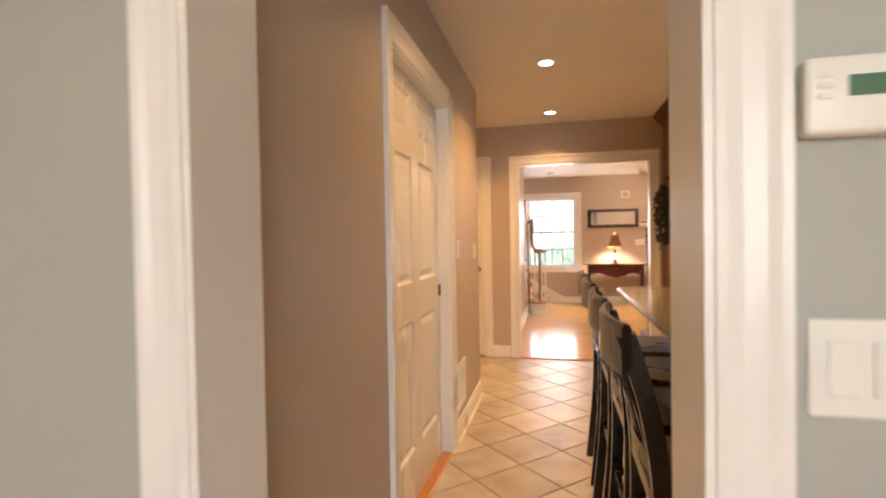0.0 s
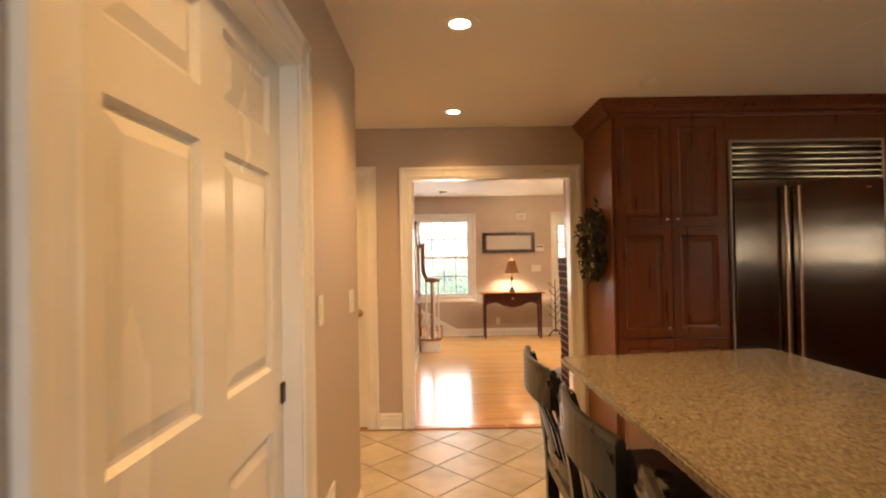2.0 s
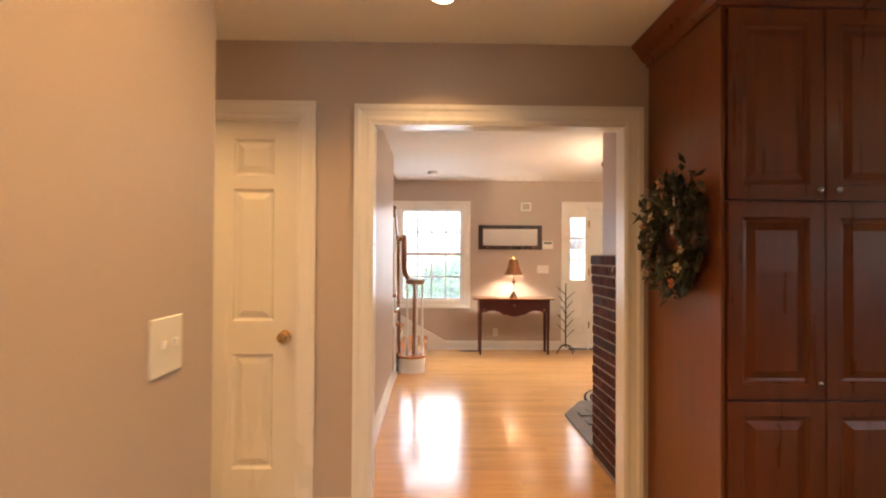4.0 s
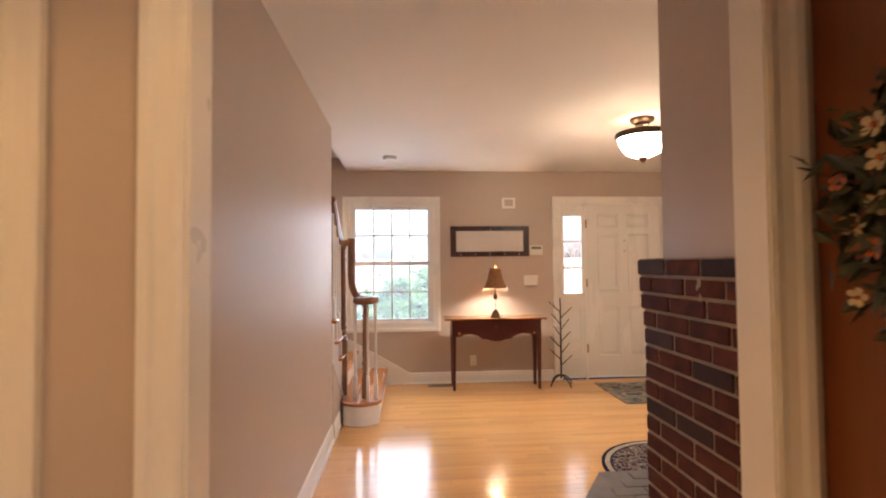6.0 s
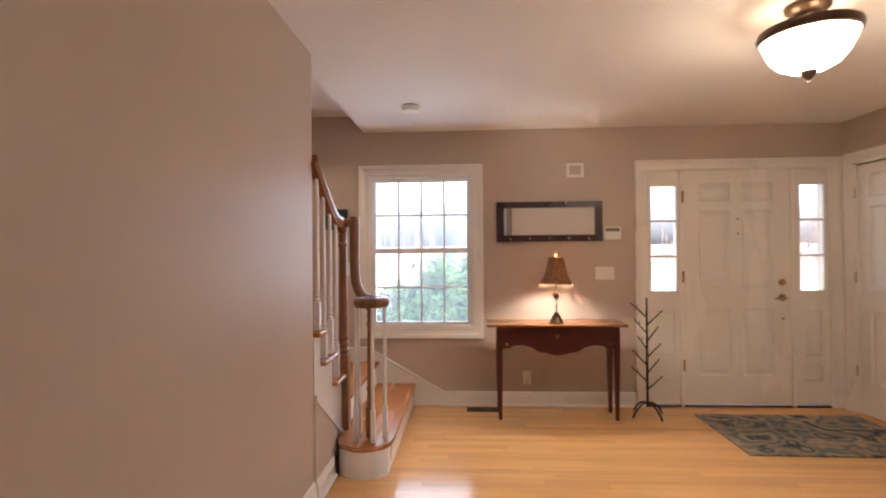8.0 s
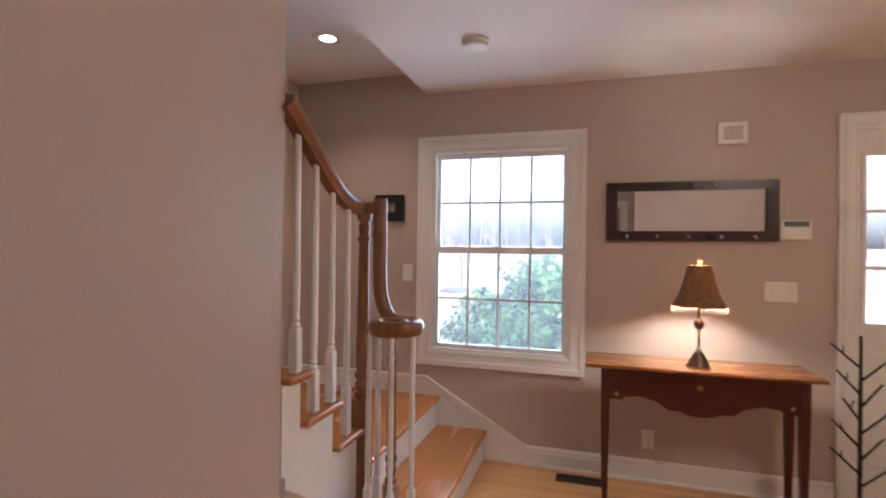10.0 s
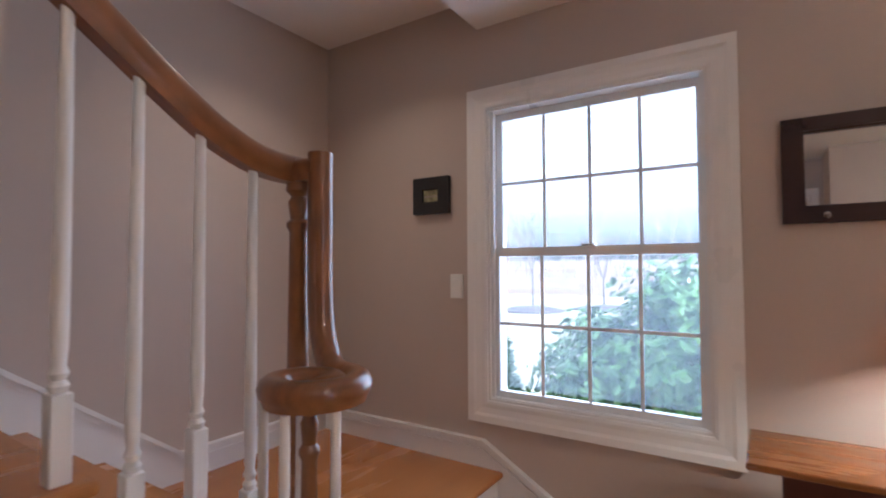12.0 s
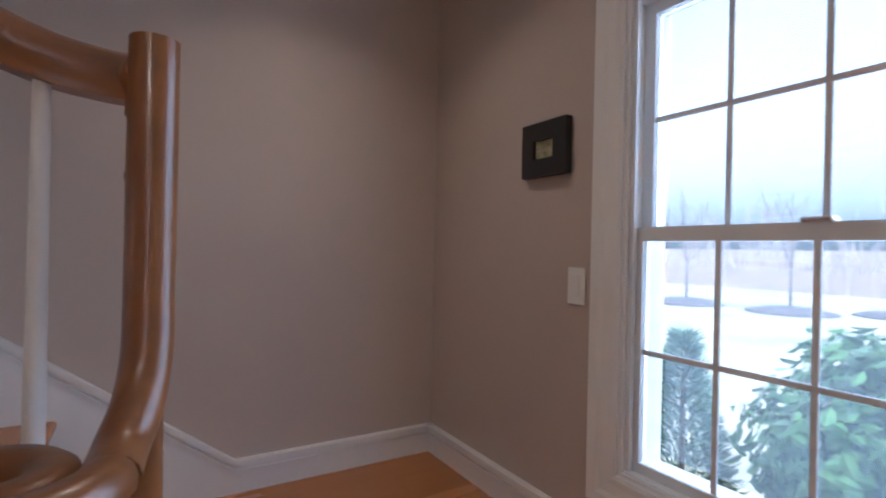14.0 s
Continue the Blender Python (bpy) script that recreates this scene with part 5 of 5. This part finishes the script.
# ---- foyer ceiling lamp ----
CLX, CLY = 2.41, 7.34
cl = thing("ceiling_lamp", (CLX, CLY, FC), "lit semi-flush ceiling lamp, alabaster bowl in bronze rim", "ceiling light")
part("canopy", lathe(bmesh.new(), [(0.090, -0.001), (0.088, -0.020), (0.072, -0.034), (0.055, -0.038), (0.050, -0.055), (0.012, -0.058)], 28, (CLX, CLY, FC)), BRONZE, cl, "", True)
part("stem", lathe(bmesh.new(), [(0.008, -0.335), (0.008, -0.056)], 10, (CLX, CLY, FC)), BRONZE, cl)
bm = bmesh.new()
n = 40
prof = [(0.200, -0.128), (0.195, -0.112), (0.178, -0.118), (0.172, -0.135), (0.185, -0.155), (0.195, -0.148)]
rings = [[bm.verts.new((CLX + r * math.cos(2 * math.pi * i / n), CLY + r * math.sin(2 * math.pi * i / n), FC + z)) for i in range(n)] for r, z in prof]
for a, b in zip(rings, rings[1:] + rings[:1]):
    for i in range(n):
        bm.faces.new((a[i], a[(i + 1) % n], b[(i + 1) % n], b[i]))
part("rim", bm, BRONZE, cl, "bronze rim", True)
bowl = [(0.177, -0.140), (0.170, -0.180), (0.150, -0.225), (0.116, -0.265), (0.070, -0.290), (0.012, -0.298)]
bm = bmesh.new()
rings = [[bm.verts.new((CLX + r * math.cos(2 * math.pi * i / n), CLY + r * math.sin(2 * math.pi * i / n), FC + z)) for i in range(n)] for r, z in bowl]
for a, b in zip(rings, rings[1:]):
    for i in range(n):
        bm.faces.new((a[i], a[(i + 1) % n], b[(i + 1) % n], b[i]))
part("bowl", bm, BOWL, cl, "glowing alabaster glass bowl", True)
# added liner: stops the bowl's inner glow from reaching the ceiling
bm = bmesh.new()
rings = [[bm.verts.new((CLX + (r - 0.004) * math.cos(2 * math.pi * i / n), CLY + (r - 0.004) * math.sin(2 * math.pi * i / n), FC + z + 0.004)) for i in range(n)] for r, z in bowl]
for a, b in zip(rings, rings[1:]):
    for i in range(n):
        bm.faces.new((a[i], a[(i + 1) % n], b[(i + 1) % n], b[i]))
part("bowl_lining", bm, BOWLIN, cl, "pale liner added to keep the glow of the bowl off the ceiling", True)
part("finial", lathe(bmesh.new(), [(0.010, -0.345), (0.006, -0.338), (0.020, -0.322), (0.034, -0.302), (0.036, -0.296), (0.012, -0.294)], 18, (CLX, CLY, FC)), BRONZE, cl, "bronze finial", True)

# ---- stair rail ----
VC = Vector((0.258, 8.178, 1.022))
hr = thing("stair_balustrade", (0.1, 8.2, R1), "oak handrail with volute, oak newels and white balusters", "balustrade")
RP = [(-0.020, -0.028), (0.020, -0.028), (0.024, -0.014), (0.030, -0.008), (0.032, 0.008), (0.026, 0.022), (0.012, 0.031), (-0.012, 0.031), (-0.026, 0.022), (-0.032, 0.008), (-0.030, -0.008), (-0.024, -0.014)]
RLX = 0.038
pts = [(RLX, y, z) for y, z in ((7.714, 1.845), (7.855, 1.743), (7.975, 1.658), (8.075, 1.593), (8.175, 1.550), (8.255, 1.535), (8.33, 1.533))]
part("handrail", sweep(bmesh.new(), spline(pts, 6), [(u * 1.05, v * 1.22 + 0.004) for u, v in RP], (1, 0, 0)), RAILW, hr, "moulded oak rail, curving level at its foot", True)
neck = [(RLX - 0.005, 8.306, 1.533), (0.080, 8.315, 1.533), (0.118, 8.322, 1.533)]
part("cap", sweep(bmesh.new(), neck, RP), RAILW, hr, "", True)
drop = spline([(0.127, 8.326, 1.575), (0.128, 8.326, 1.39), (0.129, 8.326, 1.23), (0.137, 8.325, 1.14), (0.163, 8.315, 1.075), (0.207, 8.298, 1.034), (0.268, 8.290, 1.023)], 7)
part("gooseneck", sweep(bmesh.new(), drop, [(u * 1.04, v * 1.04) for u, v in circle(0.031, 14)], (0.3, 0.95, 0)), RAILW, hr, "vertical oak gooseneck", True)
spi = []
for k in range(0, 39):
    a = radians(84) - radians(12) * k
    r = 0.112 - 0.068 * (k / 38.0) ** 0.9
    spi.append((VC.x + r * math.cos(a), VC.y + r * math.sin(a), VC.z - 0.004 * k / 38))
part("volute", sweep(bmesh.new(), spi, [(u * 0.95, v * 1.04) for u, v in RP]), RAILW, hr, "spiral oak volute", True)
ex, ey, ez = spi[-1]
part("volute_eye", lathe(bmesh.new(), [(0.018, -0.028), (0.027, -0.010), (0.029, 0.008), (0.023, 0.023), (0.010, 0.031), (0.002, 0.032)], 22, (ex, ey, ez)), RAILW, hr, "rounded end of the volute", True)


def turned(h, w=0.036, block=0.17, top=0.011):
    """A baluster: square foot, turned collar, long taper."""
    bm = bmesh.new()
    box(bm, -w / 2, w / 2, -w / 2, w / 2, 0, block, bevel=0.003)
    s = w / 0.036
    prof = [(0.014 * s, block), (0.017 * s, block + 0.012), (0.011 * s, block + 0.022), (0.016 * s, block + 0.034), (0.011 * s, block + 0.046), (0.0135 * s, block + 0.075), (0.0145 * s, block + 0.12), (top * s, h)]
    lathe(bm, prof, 14)
    return bm


def rail_z(y):
    sp_ = spline(pts, 6)
    for a, b in zip(sp_, sp_[1:]):
        if a.y <= y <= b.y:
            return a.z + (b.z - a.z) * (y - a.y) / (b.y - a.y)
    return sp_[-1].z


for y in (7.800, 7.924, 8.055, 8.190):
    k = next(k for k in range(12, 2, -1) if N3 - (k - 3) * RUN > y + 0.012)
    zb = k * R
    b_ = turned(rail_z(y) - zb - 0.022, block=0.16 + 0.05 * ((y * 10) % 1 > 0.5))
    part("baluster", turn_bm(b_, Matrix.Translation((RLX, y, zb))), TRIM, hr, "white turned baluster", True)
for ang in (150, 215, 290, 350):
    a = radians(ang)
    b_ = turned(VC.z - 0.033 - R1, 0.030, 0.20, 0.012)
    part("baluster", turn_bm(b_, Matrix.Translation((VC.x + 0.098 * math.cos(a), VC.y + 0.098 * math.sin(a), R1))), TRIM, hr, "white turned baluster", True)


def newel(x, y, z0, z1, w, block):
    bm = bmesh.new()
    box(bm, x - w / 2, x + w / 2, y - w / 2, y + w / 2, z0, z0 + block, bevel=0.004)
    s = w / 0.075
    b = z0 + block
    prof = [(0.030 * s, b), (0.037 * s, b + 0.012), (0.037 * s, b + 0.025), (0.024 * s, b + 0.035), (0.034 * s, b + 0.060), (0.026 * s, b + 0.085), (0.036 * s, b + 0.10), (0.036 * s, b + 0.112), (0.026 * s, b + 0.125)]
    prof += [(0.030 * s, b + 0.17), (0.024 * s, z1 - 0.14), (0.032 * s, z1 - 0.125), (0.032 * s, z1 - 0.115), (0.022 * s, z1 - 0.105), (0.028 * s, z1 - 0.06), (0.020 * s, z1 - 0.045), (0.033 * s, z1 - 0.03), (0.033 * s, z1)]
    lathe(bm, prof, 20, (x, y, 0))
    return bm


part("newel", newel(0.051, 8.322, R1, 1.512, 0.075, 0.50), RAILW, hr, "turned oak newel under the rail", True)
part("newel", newel(VC.x, VC.y, R1, 1.006, 0.052, 0.20), RAILW, hr, "slim oak newel under the volute", True)

# ---- outside ----
bm = bmesh.new()
bmesh.ops.create_grid(bm, x_segments=60, y_segments=60, size=150, matrix=Matrix.Translation((0, 159.70, 0)))
for vtx in bm.verts:
    vtx.co.z = -0.62 + 0.15 * noise.noise((vtx.co.x * 0.05, vtx.co.y * 0.05, 0))
    if vtx.co.y < 11:
        vtx.co.z = -0.62
structure("ground", bm, GRASS, "pale winter lawn")
structure("ground_near", B(-150, 150, -140, 9.70, -0.9, -0.65), GRASS, "lawn round the house")
rnd = random.Random(11)


def leafy(parent, name, centre, radii, count, size, mat, label, slim=0.42):
    """A crown of single leaves, thicker toward the outside, in uneven clumps."""
    bm = bmesh.new()
    clumps = []
    for k in range(280):
        d = Vector((rnd.gauss(0, 1), rnd.gauss(0, 1), rnd.gauss(0, 1))).normalized()
        clumps.append((Vector([centre[i] + radii[i] * d[i] * rnd.uniform(0.45, 0.90) for i in range(3)]), rnd.uniform(0.14, 0.30)))
    for k in range(count):
        c0, cr = rnd.choice(clumps)
        o = Vector((rnd.gauss(0, 1), rnd.gauss(0, 1), rnd.gauss(0, 1))).normalized()
        c = c0 + o * cr * rnd.uniform(0.55, 1.0) * min(radii)
        if c.z < -0.6:
            continue
        out = (o + (c0 - Vector(centre)).normalized() + Vector((rnd.uniform(-0.6, 0.6), rnd.uniform(-0.6, 0.6), rnd.uniform(0.0, 0.8)))).normalized()
        d = Vector((rnd.gauss(0, 1), rnd.gauss(0, 1), rnd.gauss(-0.3, 0.8)))
        d = (d - 0.8 * d.dot(out) * out).normalized()
        s = d.cross(out).normalized()
        ln = size * rnd.uniform(0.7, 1.3)
        u = d.cross(s) * ln * 0.08
        q = [bm.verts.new(p) for p in (c, c + d * ln * 0.35 + s * ln * slim * 0.5 + u, c + d * ln * 0.75 + s * ln * slim * 0.38 + u, c + d * ln, c + d * ln * 0.75 - s * ln * slim * 0.38 + u, c + d * ln * 0.35 - s * ln * slim * 0.5 + u)]
        bm.faces.new((q[0], q[1], q[2], q[3]))
        bm.faces.new((q[0], q[3], q[4], q[5]))
    ob = part(name, bm, mat, parent, label)
    return tagged(ob, "", "", "", "stuff")


mb = thing("mulch_bed", (0.8, 10.8, -0.6), "dark mulch bed along the house wall", "flower bed", "mulch beds")
part("mound", prism(bmesh.new(), [(9.72, -0.66), (12.1, -0.66), (11.9, -0.57), (10.8, -0.52), (9.72, -0.55)], -1.7, 3.6, "x"), MULCH, mb)
bu = thing("laurel_bush", (0.95, 11.0, -0.62), "large glossy green laurel bush outside the window", "bush")
for k in range(9):
    a = rnd.uniform(0, 6.28)
    bm = bmesh.new()
    e = Vector((0.95 + 0.6 * math.cos(a), 11.0 + 0.45 * math.sin(a), rnd.uniform(0.5, 1.0)))
    tube(bm, (0.95 + 0.08 * math.cos(a), 11.0 + 0.08 * math.sin(a), -0.65), e, 0.025, 0.008, 6)
    part("stem", bm, BARK, bu)
leafy(bu, "crown", (0.86, 11.0, 0.36), (1.33, 0.85, 1.04), 30000, 0.086, LEAFB, "dense broad green leaves", 0.56)
cf = thing("conifer_shrub", (-0.62, 10.75, -0.62), "slim green conifer shrub outside the window", "shrub")
part("trunk", tube(bmesh.new(), (-0.62, 10.75, -0.65), (-0.62, 10.75, 0.7), 0.03, 0.01, 6), BARK, cf)
bm = bmesh.new()
for k in range(6500):
    h = rnd.random() ** 1.4
    a = rnd.uniform(0, 6.283)
    r = 0.42 * (1 - h) * rnd.uniform(0.5, 1.0) + 0.02
    c = Vector((-0.62 + r * math.cos(a), 10.75 + r * math.sin(a), -0.5 + 1.38 * h))
    d = Vector((math.cos(a), math.sin(a), rnd.uniform(0.2, 1.0))).normalized()
    s = d.cross(Vector((rnd.uniform(-1, 1), rnd.uniform(-1, 1), rnd.uniform(-1, 1)))).normalized() * 0.008
    q = [bm.verts.new(p) for p in (c - s, c + s, c + d * rnd.uniform(0.05, 0.09))]
    bm.faces.new(q)
tagged(part("crown", bm, NEEDLE, cf, "fine green sprays"), "", "", "", "stuff")


def bare_tree(x, y, h, seed):
    r_ = random.Random(seed)
    t_ = thing("bare_tree", (x, y, -0.6), "leafless ornamental tree in a mulch bed", "tree", "bare trees on the lawn")
    bm = bmesh.new()
    tube(bm, (x, y, -0.7), (x, y, 0.25 * h), 0.07 * h / 4, 0.05 * h / 4, 6)
    part("trunk", bm, BARK, t_)
    bm = bmesh.new()

    def grow(p, d, ln, r, depth):
        e = p + d * ln
        tube(bm, p, e, r, r * 0.6, 4)
        if depth:
            for _ in range(3):
                grow(p.lerp(e, r_.uniform(0.6, 1.0)), (d + Vector((r_.uniform(-0.7, 0.7), r_.uniform(-0.7, 0.7), r_.uniform(-0.1, 0.5)))).normalized(), ln * r_.uniform(0.55, 0.75), r * 0.55, depth - 1)
    for _ in range(5):
        grow(Vector((x, y, 0.22 * h)), Vector((r_.uniform(-0.6, 0.6), r_.uniform(-0.6, 0.6), 1)).normalized(), 0.32 * h, 0.03 * h / 4, 3)
    part("branches", bm, BARK, t_)
    mb = thing("mulch_bed", (x, y, -0.6), "dark rounded mulch bed on the lawn", "flower bed", "mulch beds")
    part("mound", lathe(bmesh.new(), [(1.5, -0.78), (1.3, -0.5), (0.8, -0.38), (0.1, -0.32)], 18, (x, y, 0)), MULCH, mb, "", True)


bare_tree(-7.2, 27.0, 4.2, 1)
bare_tree(-10.6, 26.5, 4.4, 2)
bare_tree(-4.8, 29.0, 3.4, 3)
bare_tree(3.0, 34.0, 6.0, 4)
# far woods: many thin trunks and twigs
bm = bmesh.new()
for k in range(260):
    x, y = rnd.uniform(-70, 40), rnd.uniform(47, 60)
    h = rnd.uniform(2.8, 6)
    tube(bm, (x, y, -1), (x + rnd.uniform(-0.5, 0.5), y, h), 0.08, 0.02, 4)
    for j in range(7):
        z = rnd.uniform(0.25, 0.95) * h
        tube(bm, (x, y, z), (x + rnd.uniform(-1.6, 1.6), y + rnd.uniform(-0.6, 0.6), z + rnd.uniform(0.6, 1.8)), 0.025, 0.008, 3)
bank = bmesh.new()
prism(bank, [(37, -1.2), (39, -0.55), (42, 0.35), (47, 1.25), (53, 1.9), (75, 2.2), (75, -1.2)], -95, 70, "x")
structure("backdrop_bank", bank, BANK, "brown leaf-covered bank at the edge of the woods")
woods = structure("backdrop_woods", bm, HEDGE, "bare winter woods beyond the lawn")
bm = bmesh.new()
for k in range(4500):
    x, y = rnd.uniform(-70, 40), rnd.uniform(42, 49)
    tube(bm, (x, y, -0.8), (x + rnd.uniform(-0.6, 0.6), y + rnd.uniform(-0.4, 0.4), rnd.uniform(0.2, 1.9)), 0.04, 0.02, 3)
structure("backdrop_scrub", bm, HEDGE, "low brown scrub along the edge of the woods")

# ---- bricks, hearth stones, tiles and boards ----


def block_mesh(name, sx, sy, sz, mat, bev=0.002):
    """A block round the origin, its edges chamfered on all sides."""
    bm = bmesh.new()
    box(bm, -sx / 2, sx / 2, -sy / 2, sy / 2, -sz / 2, sz / 2, bevel=bev)
    return mesh_of(bm, name, mat)


rnd = random.Random(5)
CH, JT, BL, BD = 1.345 / 20, 0.0125, 0.205, 0.095
kinds = {}


def brick_at(ln, wide, x, y, z, dark):
    """ln along y, wide along x."""
    key = (round(ln, 3), round(wide, 3), dark)
    if key not in kinds:
        kinds[key] = block_mesh("brick", wide, ln, CH - JT, BRICKD if dark else BRICK, 0.003)
    piece("brick", kinds[key], ch, Matrix.Translation((x, y, z)) @ Matrix.Rotation(radians(rnd.uniform(-0.25, 0.25)), 4, "Z"))


for r in range(20):
    z = 1.345 - CH * (r + 0.5)
    out = (0.050, 0.034, 0.023, 0.011)[r] if r < 4 else 0.0
    end = CY + out
    y = end
    first_len = BL if r % 2 == 0 else BD
    while y > 4.985:
        ln = first_len if y == end else BL
        ln = min(ln, y - 4.97)
        if ln > 0.03:
            dark = rnd.random() < 0.05 or (y == end and r in (0, 4, 8)) or r == 19
            brick_at(ln, BD, CX + BD / 2 - 0.004 + rnd.uniform(-0.002, 0.002), y - ln / 2, z, dark)
        y -= ln + JT
    # the face toward the fireplace side
    x = CX + BD + JT - 0.004
    for k in range(3):
        ln = BL
        key = ("t", ln, False)
        if key not in kinds:
            kinds[key] = block_mesh("brick", ln, BD, CH - JT, BRICK, 0.003)
        piece("brick", kinds[key], ch, Matrix.Translation((x + ln / 2 + (0.1 if r % 2 else 0.0), end - BD / 2, z)))
        x += ln + JT

hm = block_mesh("hearth_stone", 0.19, 0.095, 0.012, SLATE, 0.003)
for i in range(7):
    for j in range(11):
        x, y = 1.72 + 0.2 * i + (0.1 if j % 2 else 0), 5.76 + 0.105 * j
        if x + 0.095 < 3.18 and y < 6.87 and (x - 1.612) > 0.11 + max(0.0, (y + 0.05 - 6.52) * 0.66):
            piece("hearth_stone", hm, he, Matrix.Translation((x, y, FZ + 0.024)))


def clip(poly, x0, x1, y0, y1):
    for ax, lim, s in ((0, x0, 1), (0, x1, -1), (1, y0, 1), (1, y1, -1)):
        res = []
        for i, p in enumerate(poly):
            q = poly[(i + 1) % len(poly)]
            ip, iq = (p[ax] - lim) * s >= 0, (q[ax] - lim) * s >= 0
            if ip:
                res.append(p)
            if ip != iq:
                t_ = (lim - p[ax]) / (q[ax] - p[ax])
                res.append((p[0] + t_ * (q[0] - p[0]), p[1] + t_ * (q[1] - p[1])))
        poly = res
        if len(poly) < 3:
            return []
    return poly


floor_k = bpy.data.objects["floor_kitchen"]
TS, TJ, TOX, TOY = 0.310, 0.0074, 0.345, 0.3054
PIT = (TS + TJ) * math.sqrt(2) / 2
hd = TS * math.sqrt(2) / 2


def tile_mesh(poly, c):
    bm = bmesh.new()
    m_ = [(x - c[0], y - c[1]) for x, y in poly]
    area = sum(m_[i][0] * m_[(i + 1) % len(m_)][1] - m_[(i + 1) % len(m_)][0] * m_[i][1] for i in range(len(m_))) / 2
    if abs(area) < 0.002:
        bm.free()
        return None
    low = [bm.verts.new((x, y, -0.008)) for x, y in m_]
    mid = [bm.verts.new((x, y, -0.0018)) for x, y in m_]
    up = [bm.verts.new((x * 0.988, y * 0.988, 0.0)) for x, y in m_]
    n_ = len(m_)
    for a, b in ((low, mid), (mid, up)):
        for i in range(n_):
            bm.faces.new((a[i], a[(i + 1) % n_], b[(i + 1) % n_], b[i]))
    bm.faces.new(up)
    return mesh_of(bm, "tile", TILE)


whole = None
for i in range(-8, 30):
    for j in range(-2, 24):
        cx, cy = TOX + PIT * i, TOY + PIT * j
        if (i + j) % 2:
            continue
        if cx > 2.3 and cy < 4.3:
            continue
        dia = [(cx + hd, cy), (cx, cy + hd), (cx - hd, cy), (cx, cy - hd)]
        po = clip(dia, -1.2, 4.4, 0.21, 4.797)
        if len(po) < 3:
            continue
        if len(po) == 4 and max(p[1] for p in po) == dia[1][1] and po[0] == dia[0] and po == dia:
            if whole is None:
                whole = tile_mesh(dia, (cx, cy))
            me = whole
        else:
            c = (sum(p[0] for p in po) / len(po), sum(p[1] for p in po) / len(po))
            me = tile_mesh(po, c)
            cx, cy = c
        if me:
            piece("tile", me, floor_k, Matrix.Translation((cx, cy, FZ)))

floor_f = bpy.data.objects["floor_foyer"]
lens = (0.55, 0.8, 1.1, 1.45)
PW = 0.0635
boards = {}
rest = bmesh.new()
made = 0
y = 4.888
while y < 9.478:
    w = min(PW, 9.478 - y)
    x = 0.045
    first_b = True
    while x < 6.27:
        ln = rnd.choice(lens)
        if first_b:
            ln *= rnd.uniform(0.3, 1.0)
        ln = min(ln, 6.275 - x)
        near = x < 2.6 and w > 0.06 and ln > 0.05
        if near and not first_b and ln in lens and made < 290:
            key = ln
            if key not in boards:
                boards[key] = block_mesh("floor_board", ln - 0.0008, PW - 0.0009, 0.006, OAK, 0.0006)
            piece("floor_board", boards[key], floor_f, Matrix.Translation((x + ln / 2, y + w / 2, FZ - 0.003)))
            made += 1
        else:
            box(rest, x + 0.0004, x + ln - 0.0004, y + 0.0004, y + w - 0.0005, FZ - 0.006, FZ)
        x += ln
        first_b = False
    y += PW
tagged(part("floor_boards", rest, OAK, floor_f, "narrow oak strips"), "", "", "", "stuff")
